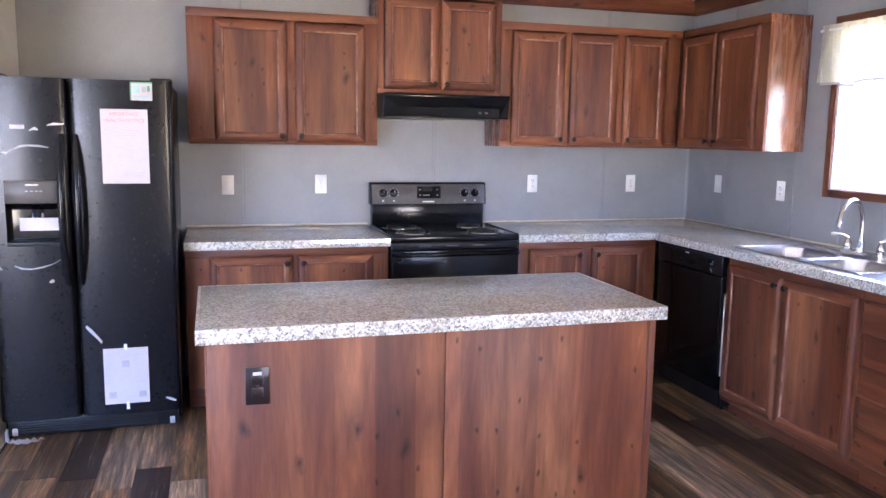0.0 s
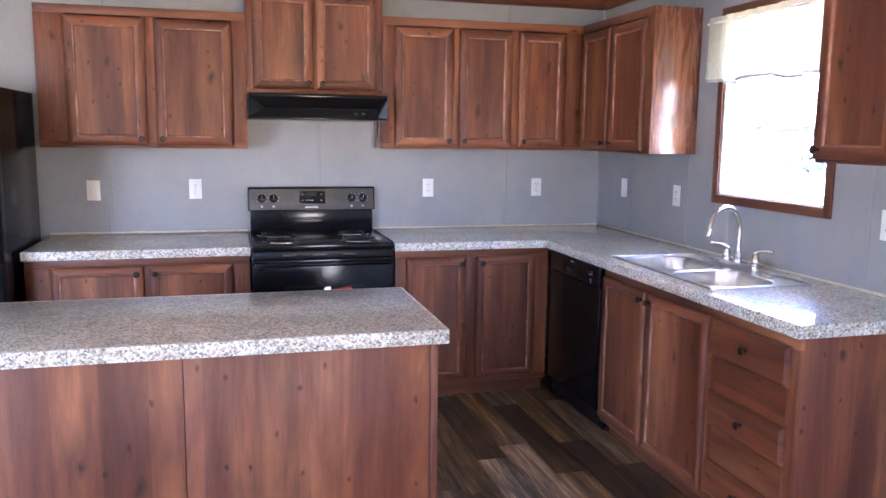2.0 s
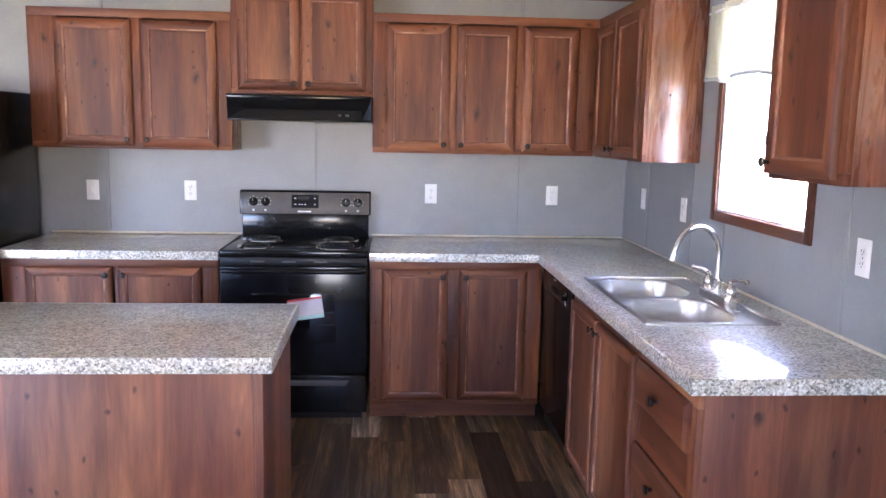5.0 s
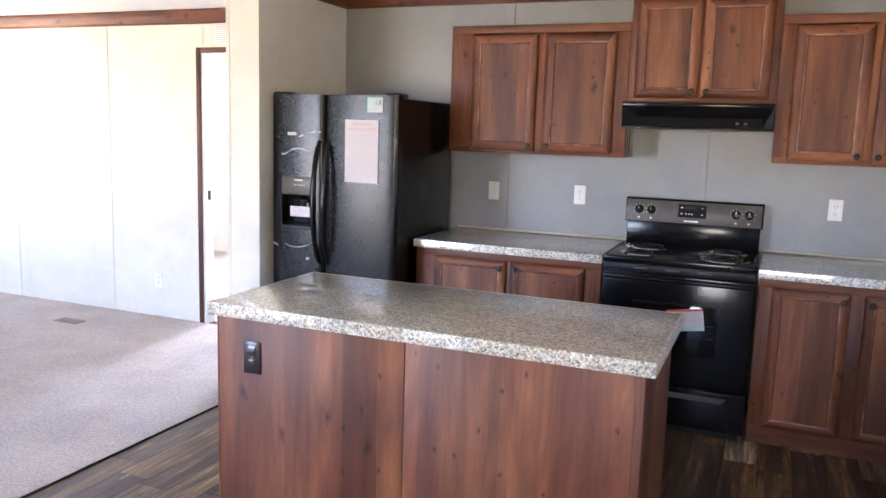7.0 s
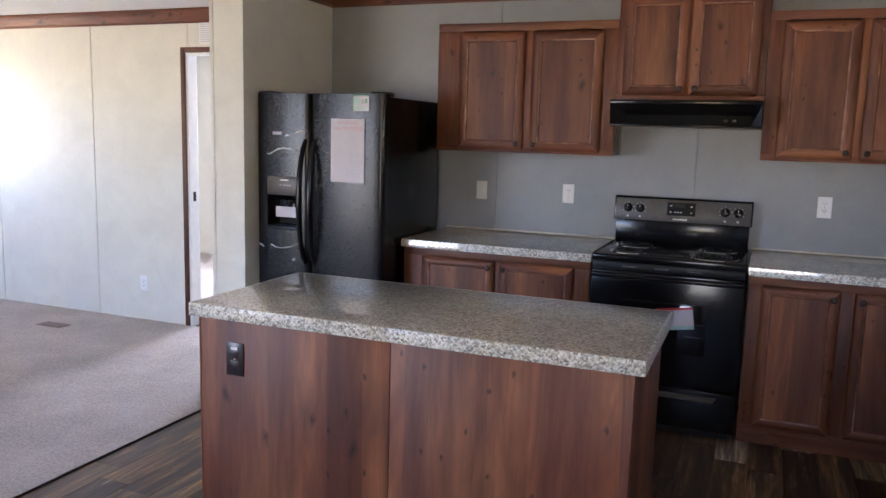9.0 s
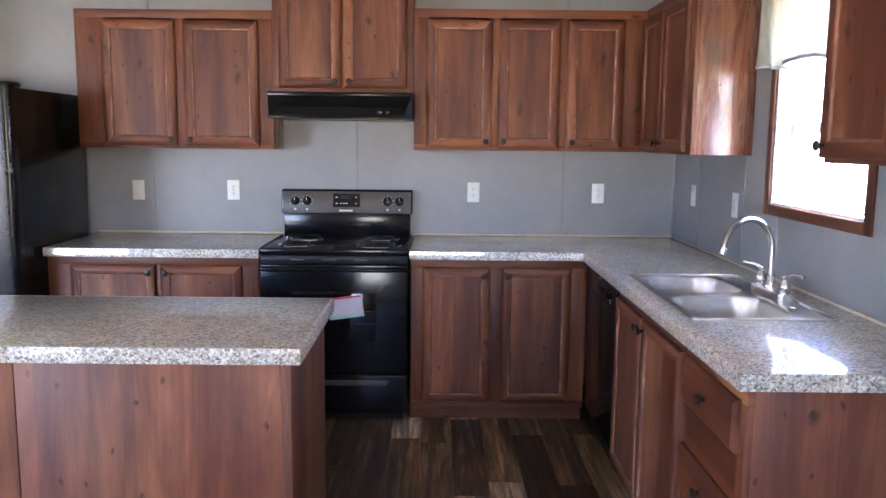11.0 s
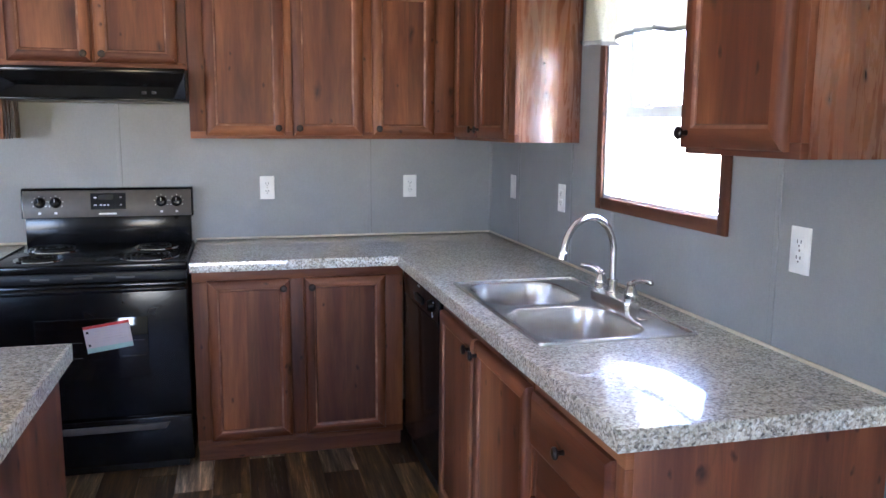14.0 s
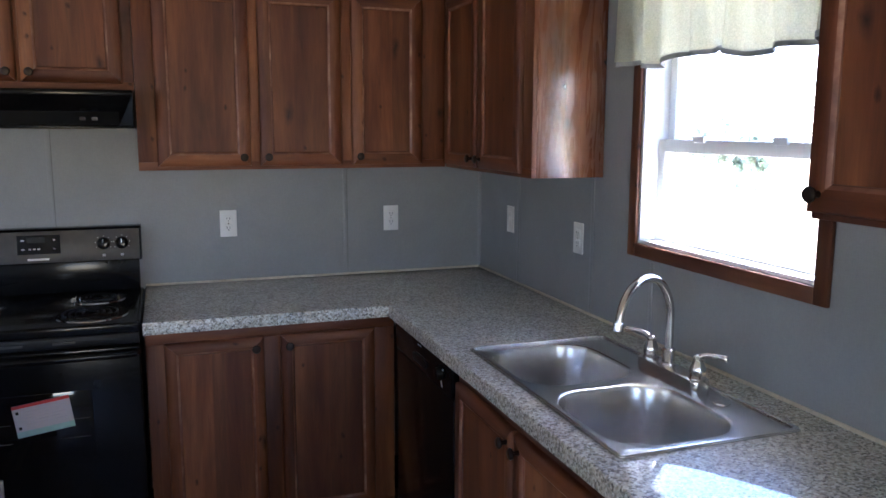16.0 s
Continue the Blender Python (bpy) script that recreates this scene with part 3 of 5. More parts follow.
for b in BOWLS:
    bowl = part("bowl", bowl_loft(*b), STEEL, sink)
    cx, cy = (b[0] + b[2]) / 2, (b[1] + b[3]) / 2
    part("drain", lathe((cx, cy, 0.7485), (0, 0, 1), [(0, 0.045), (0.003, 0.043), (0.003, 0.03), (0.001, 0.022)], 20), BRIGHT, bowl, "round chrome drain")
part("hole_cap", lathe((4.398, 3.878, 0.9185), (0, 0, 1), [(0, 0.022), (0.003, 0.021), (0.005, 0.012)], 20), CHROME, sink, "round metal hole cap")

faucet = thing("faucet", (4.413, 4.122, 0.9185), "brushed nickel two-handle faucet with a high arched spout", "faucet")
part("base_plate", prism([(x, y, 0.9185) for x, y in rounded(4.384, 3.968, 4.440, 4.234, 0.016, 5)], (0, 0, 0.026), 0.004), CHROME, faucet)
FXX, FYY = 4.413, 4.122
arc = [(FXX, FYY, z) for z in (0.944, 0.97, 1.00, 1.04, 1.080)]
sw = Vector((-0.945, -0.327, 0)).normalized()
for k in range(1, 18):
    a = radians(180 - k * 10.2)
    p = Vector((FXX, FYY, 1.080)) + sw * (0.110 + 0.110 * math.cos(a)) + Vector((0, 0, 0.120 * math.sin(a)))
    arc.append(tuple(p))
part("spout", tube(arc, 0.0112, 14), CHROME, faucet)
part("collar", lathe((FXX, FYY, 0.944), (0, 0, 1), [(0, 0.021), (0.004, 0.021), (0.008, 0.0175), (0.036, 0.0165), (0.040, 0.0185), (0.046, 0.0185), (0.050, 0.012)], 18), CHROME, faucet)
tip = Vector(arc[-1])
down = (tip - Vector(arc[-2])).normalized()
part("aerator", lathe(tip - down * 0.004, down, [(0, 0.0115), (0.002, 0.0138), (0.022, 0.0138), (0.024, 0.010)], 14), CHROME, faucet)
for y, d in ((4.204, Vector((-0.35, 0.60, 0))), (3.994, Vector((0.25, -0.62, 0)))):
    h = part("handle", lathe((FXX, y, 0.944), (0, 0, 1), [(0, 0.022), (0.004, 0.0225), (0.010, 0.019), (0.018, 0.021), (0.030, 0.0205), (0.042, 0.015), (0.050, 0.0125), (0.056, 0.0145), (0.062, 0.012), (0.066, 0.004)], 18), CHROME, faucet)
    o, d = Vector((FXX, y, 0.996)), d.normalized()
    up = Vector((0, 0, 1))
    part("lever", tube([o, o + d * 0.016 + up * 0.013, o + d * 0.034 + up * 0.018, o + d * 0.060 + up * 0.019, o + d * 0.078 + up * 0.018, o + d * 0.082 + up * 0.018], [0.010, 0.0085, 0.0072, 0.0078, 0.0095, 0.006], 12), CHROME, h)


def outlet(at, normal_axis, sign, material, label, group, kind="outlet", shade=None):
    """A wall plate with a duplex receptacle or a rocker switch. The plate's normal lies along x or y."""
    w, h, t = 0.071, 0.116, 0.005
    x, y, z = at
    ob = thing("power_outlet" if kind == "outlet" else "light_switch", at, label, "outlet" if kind == "outlet" else "switch", group)

    def b(du0, du1, dz0, dz1, d0, d1, bev=0.0):
        if normal_axis == "y":
            return box((x + du0, y + sign * d0, z + dz0), (x + du1, y + sign * d1, z + dz1), bev)
        return box((x + sign * d0, y + du0, z + dz0), (x + sign * d1, y + du1, z + dz1), bev)
    part("cover_plate", b(-w / 2, w / 2, -h / 2, h / 2, 0.0005, t, 0.002), material, ob)
    slot = shade or DARK
    if kind == "outlet":
        for s in (-1, 1):
            r = part("receptacle", b(-0.017, 0.017, s * 0.0195 - 0.0145, s * 0.0195 + 0.0145, t - 0.001, t + 0.0025, 0.0015), material, ob)
            for du in (-0.0065, 0.0065):
                part("slot", b(du - 0.0012, du + 0.0012, s * 0.0195 - 0.002, s * 0.0195 + 0.007, t + 0.0018, t + 0.003), slot, r)
            part("slot", b(-0.002, 0.002, s * 0.0195 - 0.010, s * 0.0195 - 0.006, t + 0.0018, t + 0.003), slot, r)
        part("screw", b(-0.0025, 0.0025, -0.0025, 0.0025, t - 0.001, t + 0.001), CHROME, ob)
    else:
        r = part("rocker", b(-0.0165, 0.0165, -0.033, 0.033, t - 0.001, t + 0.003, 0.0015), material, ob)
        part("toggle", b(-0.004, 0.004, -0.012, 0.010, t + 0.002, t + 0.008, 0.001), material, r)
    return ob


outlet((1.412, B, 1.167), "y", -1, WHITE, "white rocker light switch on the grey wall", "", "switch")
for x in (1.969, 3.381, 4.116):
    outlet((x, B, 1.172), "y", -1, WHITE, "white duplex power outlet above the counter", "kitchen wall outlets")
outlet((R, 5.52, 1.190), "x", -1, WHITE, "white light switch on the grey wall near the corner", "", "switch")
for y in (4.91, 3.433):
    outlet((R, y, 1.186), "x", -1, WHITE, "white duplex power outlet above the counter", "kitchen wall outlets")

# island
IX0, IX1, IY0, IY1 = 1.262, 2.806, 3.287, 3.980
island_top = thing("countertop", (IX0, IY0, 0.87), "speckled beige granite-look laminate island countertop", "countertop")
EB = 0.010
part("worktop", outline_slab([(IX0 + EB, IY0 + EB), (IX1 - EB, IY0 + EB), (IX1 - EB, IY1 - EB), (IX0 + EB, IY1 - EB)], [], 0.870, 0.915, 0.0006), GRANITE, island_top)
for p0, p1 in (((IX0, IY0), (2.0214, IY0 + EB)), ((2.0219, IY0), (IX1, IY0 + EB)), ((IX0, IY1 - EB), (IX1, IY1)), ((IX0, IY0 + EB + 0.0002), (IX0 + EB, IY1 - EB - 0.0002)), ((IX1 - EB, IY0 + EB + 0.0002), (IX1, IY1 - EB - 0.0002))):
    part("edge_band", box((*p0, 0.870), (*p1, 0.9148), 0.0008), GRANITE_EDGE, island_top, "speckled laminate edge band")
island = thing("kitchen_island", (2.03, 3.63, 0.002), "rustic red-brown panelled kitchen island with a dark outlet", "island")
bx0, bx1, by0, by1 = 1.290, 2.775, 3.312, 3.950
part("core", box((bx0 + 0.012, by0 + 0.012, 0.002), (bx1 - 0.012, by1, 0.869)), WOOD["z"], island)
part("front_panel", box((bx0 + 0.002, by0, 0.003), (2.0205, by0 + 0.0125, 0.869), 0.001), WOOD["z"], island)
part("front_panel", box((2.0235, by0, 0.003), (2.752, by0 + 0.0125, 0.869), 0.001), WOOD["z"], island)
part("corner_trim", box((2.753, by0 - 0.004, 0.003), (bx1 + 0.002, by0 + 0.016, 0.869), 0.002), WOOD["z"], island)
part("corner_trim", box((bx0 - 0.003, by0 - 0.003, 0.003), (bx0 + 0.0015, by0 + 0.016, 0.869), 0.001), WOOD["z"], island)
part("end_panel", box((bx1 - 0.012, by0 + 0.0165, 0.003), (bx1, by1, 0.869), 0.001), WOOD["z"], island)
part("end_panel", box((bx0, by0 + 0.0165, 0.003), (bx0 + 0.012, by1, 0.869), 0.001), WOOD["z"], island)
for x in (1.53, 2.27):
    dr = part("drawer_front", box((x - 0.20, by1, 0.69), (x + 0.42, by1 + 0.018, 0.83), 0.004), WOOD["x"], island)
    dd = part("door", box((x - 0.20, by1, 0.11), (x + 0.42, by1 + 0.018, 0.66), 0.004), WOOD["z"], island)
isl_out = outlet((1.436, by0, 0.731), "y", -1, BROWN_PLASTIC, "dark brown duplex outlet with a white sticker on the island", "", shade=BROWN_PLASTIC)
part("sticker", box((1.423, by0 - 0.0082, 0.765), (1.449, by0 - 0.0074, 0.775)), PAPER, isl_out, "small white sticker")


# ---- range and hood ----
RX0, RX1 = 2.266, 3.024
stove = thing("electric_range", ((RX0 + RX1) / 2, 5.5, 0.002), "black electric coil range with a backguard and four knobs", "stove")
part("body", box((RX0 + 0.004, 5.235, 0.045), (RX1 - 0.004, B - 0.06, 0.893), 0.003), BLACK, stove)
for x in (RX0 + 0.05, RX1 - 0.05):
    for y in (5.30, 5.76):
        part("foot", lathe((x, y, 0.002), (0, 0, 1), [(0, 0.018), (0.02, 0.018), (0.045, 0.01)], 10), BLACK_SOFT, stove)
part("kick_panel", box((RX0 + 0.03, 5.27, 0.004), (RX1 - 0.03, 5.285, 0.05)), BLACK_SOFT, stove)
top = part("cooktop", box((RX0, 5.200, 0.885), (RX1, B - 0.045, 0.922), 0.008, 3), BLACK, stove)
part("cooktop_edge", box((RX0 + 0.002, 5.204, 0.918), (RX0 + 0.012, 5.78, 0.926), 0.003), BLACK, top)
part("cooktop_edge", box((RX1 - 0.012, 5.204, 0.918), (RX1 - 0.002, 5.78, 0.926), 0.003), BLACK, top)
for x, y, r in ((2.43, 5.36, 0.076), (2.43, 5.635, 0.098), (2.86, 5.36, 0.098), (2.86, 5.635, 0.076)):
    pan = part("drip_pan", lathe((x, y, 0.919), (0, 0, 1), [(0.001, r + 0.026), (0.007, r + 0.023), (0.0075, r + 0.016), (0.0045, r + 0.006), (0.003, r * 0.5), (0.0035, 0.012)], 28), BRIGHT, top, "chrome drip pan under the coil")
    turns, pts = 3.6, []
    for i in range(100):
        a = 2 * math.pi * turns * i / 99
        rad = 0.02 + (r - 0.02) * i / 99
        pts.append((x + rad * math.cos(a), y + rad * math.sin(a), 0.931))
    part("coil", tube(pts, 0.0036, 6), BLACK_SOFT, pan, "black spiral heating coil")
guard = part("backguard", box((RX0 + 0.012, B - 0.075, 0.918), (RX1 - 0.012, B - 0.012, 1.06), 0.004), BLACK, stove)
part("console", prism([(RX0, B - 0.085, 1.045), (RX0, B - 0.068, 1.176), (RX0, B - 0.058, 1.184), (RX0, B - 0.010, 1.184), (RX0, B - 0.010, 1.045)], (RX1 - RX0, 0, 0), 0.003), BLACK, guard)
tilt = Matrix.Rotation(radians(90 - 7.4), 4, "X")
cz = lambda z: B - 0.085 + 0.017 * (z - 1.045) / 0.131
console = part("control_panel", prism([(RX0 + 0.008, cz(1.050) - 0.0005, 1.050), (RX0 + 0.008, cz(1.174) - 0.0005, 1.174), (RX0 + 0.008, cz(1.174) - 0.004, 1.174), (RX0 + 0.008, cz(1.050) - 0.004, 1.050)], (RX1 - RX0 - 0.016, 0, 0), 0.001), PANEL, stove, "dark grey control panel")
nrm = Vector((0, -0.992, 0.129))
for x in (2.345, 2.414, 2.880, 2.949):
    at = Vector((x, cz(1.118) - 0.004, 1.118))
    k = part("knob", lathe(at, nrm, [(0, 0.025), (0.004, 0.024), (0.006, 0.019), (0.020, 0.017), (0.023, 0.014), (0.024, 0.002)], 20), BLACK, console)
    bm = box((-0.0045, -0.017, 0.0), (0.0045, 0.017, 0.012), 0.002)
    bmesh.ops.transform(bm, matrix=Matrix.Translation(at + nrm * 0.020) @ tilt, verts=bm.verts)
    part("grip", bm, BLACK, k)
    bm = box((-0.0012, 0.002, 0.0115), (0.0012, 0.016, 0.0128))
    bmesh.ops.transform(bm, matrix=Matrix.Translation(at + nrm * 0.020) @ tilt, verts=bm.verts)
    part("pointer", bm, WHITE, k, "white pointer mark")
    for a in range(-120, 121, 40):
        d = Vector((math.sin(radians(a)), 0, 0)) * 0.031 + Vector((0, 0.129, 0.992)) * 0.031 * math.cos(radians(a))
        bm = box((-0.0016, -0.0016, 0), (0.0016, 0.0016, 0.0008))
        bmesh.ops.transform(bm, matrix=Matrix.Translation(at + d + nrm * 0.0002) @ tilt, verts=bm.verts)
        part("tick", bm, WHITE, console)
    bm = box((-0.006, -0.005, 0), (0.006, 0.005, 0.0008))
    bmesh.ops.transform(bm, matrix=Matrix.Translation(Vector((x, cz(1.070) - 0.0042, 1.070))) @ tilt, verts=bm.verts)
    part("burner_mark", bm, PALE_INK, console)


def on_console(x0, x1, z0, z1, lift, material, name):
    bm = prism([(x0, cz(z0) - 0.004 - lift, z0), (x0, cz(z1) - 0.004 - lift, z1), (x0, cz(z1) - 0.0035, z1), (x0, cz(z0) - 0.0035, z0)], (x1 - x0, 0, 0))
    return part(name, bm, material, console)


on_console(2.565, 2.720, 1.085, 1.160, 0.0010, BLACK_GLASS, "display")
on_console(2.600, 2.665, 1.130, 1.152, 0.0014, BLACK_SOFT, "clock_window")
for x, z, w in ((2.585, 1.140, 0.012), (2.585, 1.105, 0.012), (2.610, 1.105, 0.010), (2.626, 1.105, 0.010), (2.642, 1.105, 0.010), (2.698, 1.140, 0.008), (2.698, 1.105, 0.008)):
    on_console(x - w / 2, x + w / 2, z - 0.003, z + 0.003, 0.0018, PALE_INK, "button_mark")
on_console(2.600, 2.678, 1.060, 1.068, 0.0012, WHITE, "badge")
door = part("oven_door", box((RX0 + 0.004, 5.192, 0.275), (RX1 - 0.004, 5.234, 0.842), 0.006, 3), BLACK, stove)
part("oven_window", box((2.43, 5.1905, 0.44), (2.86, 5.193, 0.70), 0.002), BLACK_GLASS, door, "dark glass oven window")
for x in (2.56, 2.80):
    for z in (0.535, 0.60):
        part("rack_line", box((x - 0.045, 5.1895, z), (x + 0.045, 5.191, z + 0.002)), PANEL, door)
bar = [(RX0 + 0.012, 5.190, 0.822), (RX0 + 0.02, 5.165, 0.822), (RX0 + 0.06, 5.155, 0.822), (RX1 - 0.06, 5.155, 0.822), (RX1 - 0.02, 5.165, 0.822), (RX1 - 0.012, 5.190, 0.822)]
bm = tube(bar, 0.013, 10)
part("handle", bm, BLACK, door, "black bar handle")
vent = part("vent_trim", box((RX0 + 0.006, 5.205, 0.846), (RX1 - 0.006, 5.236, 0.884), 0.003), BLACK_SOFT, stove)
for x in (2.46, 2.62, 2.78):
    part("vent_slot", box((x - 0.035, 5.2035, 0.860), (x + 0.035, 5.206, 0.868)), PANEL, vent)
dwr = part("storage_drawer", box((RX0 + 0.004, 5.200, 0.062), (RX1 - 0.004, 5.234, 0.262), 0.006, 3), BLACK, stove)
part("handle", prism([(2.36, 5.1995, 0.236), (2.38, 5.1995, 0.208), (2.91, 5.1995, 0.208), (2.93, 5.1995, 0.236)], (0, -0.012, 0), 0.004), PANEL, dwr, "grey pull lip")
card = thing("instruction_card", (2.705, 5.188, 0.57), "white instruction card with a red stripe hanging on the oven door", "card")
turn = Matrix.Translation((2.705, 5.1885, 0.622)) @ Matrix.Rotation(radians(-8), 4, "Y")


def tilted(a, b):
    bm = box(a, b)
    bmesh.ops.transform(bm, matrix=turn, verts=bm.verts)
    return bm


part("sheet", tilted((-0.089, -0.001, -0.056), (0.089, 0.0, 0.056)), PAPER, card)
part("stripe", tilted((-0.089, -0.0014, 0.045), (0.089, -0.0009, 0.056)), RED, card)
part("stripe", tilted((-0.089, -0.0014, -0.056), (0.089, -0.0009, -0.036)), TEAL_INK, card)
for z in (-0.024, 0.030):
    part("hole", tilted((-0.080, -0.0015, z - 0.005), (-0.071, -0.0009, z + 0.005)), DARK, card)
for i in range(5):
    part("line_of_text", tilted((-0.055, -0.0013, 0.028 - i * 0.011), (0.07 - 0.02 * (i % 2), -0.0009, 0.0315 - i * 0.011)), PALE_INK, card)

hood = thing("range_hood", (2.65, 5.65, 1.58), "black under-cabinet range hood with two switches", "range hood")
hx0, hx1, hz0, hz1, hf = 2.272, 3.032, 1.582, 1.718, 5.432
part("canopy", box((hx0, hf + 0.055, hz0), (hx1, B - 0.004, hz1), 0.003), BLACK_SOFT, hood)
part("lip", box((hx0, hf, hz1 - 0.022), (hx1, hf + 0.056, hz1), 0.003), BLACK, hood)
part("lower_lip", box((hx0, hf + 0.02, hz0), (hx1, hf + 0.056, hz0 + 0.010), 0.003), BLACK, hood)
bm = bmesh.new()
o = [bm.verts.new(p) for p in ((hx0 + 0.002, hf + 0.003, hz1 - 0.022), (hx1 - 0.002, hf + 0.003, hz1 - 0.022), (hx1 - 0.002, hf + 0.022, hz0 + 0.009), (hx0 + 0.002, hf + 0.022, hz0 + 0.009))]
i4 = [bm.verts.new(p) for p in ((hx0 + 0.09, hf + 0.050, hz0 + 0.060), (hx1 - 0.05, hf + 0.050, hz0 + 0.060), (hx1 - 0.05, hf + 0.040, hz0 + 0.012), (hx0 + 0.09, hf + 0.040, hz0 + 0.012))]
for k in range(4):
    bm.faces.new((o[k], o[(k + 1) % 4], i4[(k + 1) % 4], i4[k]))
bm.faces.new(i4)
part("front_panel", bm, BLACK, hood, smooth=0)
for x in (2.86, 2.90):
    part("switch", box((x - 0.009, hf + 0.036, hz0 + 0.028), (x + 0.009, hf + 0.047, hz0 + 0.040), 0.002), PANEL, hood, "small rocker switch")
part("filter", box((hx0 + 0.06, hf + 0.09, hz0 - 0.003), (hx1 - 0.06, B - 0.05, hz0 + 0.001)), PANEL, hood)


# ---- refrigerator ----
FX0, FX1, FZ, FY = 0.326, 1.148, 1.715, 5.000
fridge = thing("refrigerator", (0.737, 5.4, 0.002), "black side-by-side refrigerator with ice dispenser and taped notices", "refrigerator")
part("cabinet", box((FX0 + 0.005, FY + 0.085, 0.03), (FX1 - 0.005, 5.80, FZ - 0.012), 0.006), BLACK_TEX, fridge)
part("grille", box((FX0 + 0.02, FY + 0.055, 0.006), (FX1 - 0.02, FY + 0.10, 0.085), 0.004), BLACK_SOFT, fridge, "black toe grille")
for k in range(5):
    part("grille_slat", box((FX0 + 0.06, FY + 0.050, 0.018 + 0.012 * k), (FX1 - 0.12, FY + 0.056, 0.024 + 0.012 * k)), DARK, fridge)
for x in (FX0 + 0.05, FX1 - 0.05):
    part("roller", lathe((x, FY + 0.07, 0.026), (1, 0, 0), [(-0.012, 0.022), (-0.01, 0.024), (0.01, 0.024), (0.012, 0.022)], 14), FILM, fridge)
    part("hinge_cover", box((x - 0.05, FY + 0.03, FZ - 0.012), (x + 0.05, FY + 0.14, FZ + 0.014), 0.010, 3), BLACK_SOFT, fridge)


def fridge_front(x0, x1, pieces, bulge=0.011):
    """A door with a slightly bowed front, as columns over the given (x0, x1, z0, z1) pieces, with rounded outer edges."""
    xc, hw = (x0 + x1) / 2, (x1 - x0) / 2
    yf = lambda x: FY + bulge * ((x - xc) / hw) ** 2 + (0.022 * max(0, (abs(x - xc) - hw + 0.022) / 0.022) ** 2.2)
    bm = bmesh.new()
    for a, b, z0, z1 in pieces:
        xs = sorted({a, b, *[x for x in np.linspace(x0, x1, 15).tolist() + [x0 + d for d in (0.004, 0.01, 0.016)] + [x1 - d for d in (0.004, 0.01, 0.016)] if a < x < b]})
        cols = [[bm.verts.new(p) for p in ((x, FY + 0.075, z0), (x, yf(x), z0), (x, yf(x), z1), (x, FY + 0.075, z1))] for x in xs]
        for p, q in zip(cols, cols[1:]):
            for k in range(4):
                bm.faces.new((p[k], p[(k + 1) % 4], q[(k + 1) % 4], q[k]))
        bm.faces.new(cols[0])
        bm.faces.new(cols[-1][::-1])
    return bm


SPL = 0.686
DX0, DX1, DZ0, DZ1 = 0.405, 0.636, 0.940, 1.245
fz0, fz1 = 0.095, FZ
left = part("freezer_door", fridge_front(FX0, SPL - 0.003, [(FX0, SPL - 0.003, fz0, DZ0), (FX0, SPL - 0.003, DZ1, fz1), (FX0, DX0, DZ0, DZ1), (DX1, SPL - 0.003, DZ0, DZ1)]), BLACK_TEX, fridge)
right = part("fresh_food_door", fridge_front(SPL + 0.003, FX1, [(SPL + 0.003, FX1, fz0, fz1)]), BLACK_TEX, fridge)
part("dispenser_liner", box((DX0, FY + 0.068, DZ0), (DX1, FY + 0.074, DZ1 - 0.10)), BLACK_GLASS, left)
part("dispenser_panel", box((DX0 + 0.001, FY - 0.002, DZ1 - 0.105), (DX1 - 0.001, FY + 0.05, DZ1 - 0.001), 0.004), PANEL, left, "dark grey dispenser control panel")
bm = prism([(DX0 + 0.001, FY - 0.006, DZ1 - 0.105), (DX0 + 0.001, FY + 0.066, DZ1 - 0.105), (DX0 + 0.001, FY + 0.066, DZ1 - 0.14)], (DX1 - DX0 - 0.002, 0, 0), 0.002)
part("dispenser_canopy", bm, BLACK, left)
part("drip_tray", box((DX0 + 0.001, FY - 0.008, DZ0 + 0.001), (DX1 - 0.001, FY + 0.066, DZ0 + 0.022), 0.005), BLACK_SOFT, left)
part("chute", lathe((0.53, FY + 0.045, DZ1 - 0.14), (0, 0, -1), [(0, 0.022), (0.03, 0.016), (0.045, 0.014)], 12), BLACK_SOFT, left)
part("paddle", box((0.505, FY + 0.05, DZ0 + 0.07), (0.555, FY + 0.058, DZ0 + 0.15), 0.003), FILM, left)
part("badge", box((0.495, FY - 0.0035, DZ1 - 0.022), (0.55, FY - 0.0015, DZ1 - 0.016)), WHITE, left)
for x in (0.492, 0.515, 0.535, 0.553):
    part("button_mark", box((x, FY - 0.0035, DZ1 - 0.050), (x + 0.012, FY - 0.0015, DZ1 - 0.046)), PALE_INK, left)
label_strip = thing("paper_label", (0.535, FY + 0.006, 1.015), "white paper strip taped across the dispenser", "label")
part("strip", box((0.462, FY + 0.004, 1.013), (0.632, FY + 0.005, 1.073)), PAPER, label_strip)
for i in range(4):
    part("line_of_text", box((0.475, FY + 0.0032, 1.024 + i * 0.012), (0.575, FY + 0.0042, 1.028 + i * 0.012)), PALE_INK, label_strip)
for dr, x, lean in ((left, SPL - 0.030, -1), (right, SPL + 0.030, 1)):
    pts, rs = [], []
    for k in range(15):
        s = k / 14
        pts.append((x + lean * 0.004 * math.sin(math.pi * s), FY + 0.012 - 0.068 * math.sin(math.pi * s) ** 0.55, 0.755 + 0.700 * s))
        rs.append(0.013 + 0.004 * math.sin(math.pi * s))
    part("handle", tube(pts, rs, 12), BLACK, dr, "long bowed black handle")
part("label", box((0.445, FY - 0.0005, 1.482), (0.505, FY + 0.003, 1.500)), PAPER, left, "small white sticker")


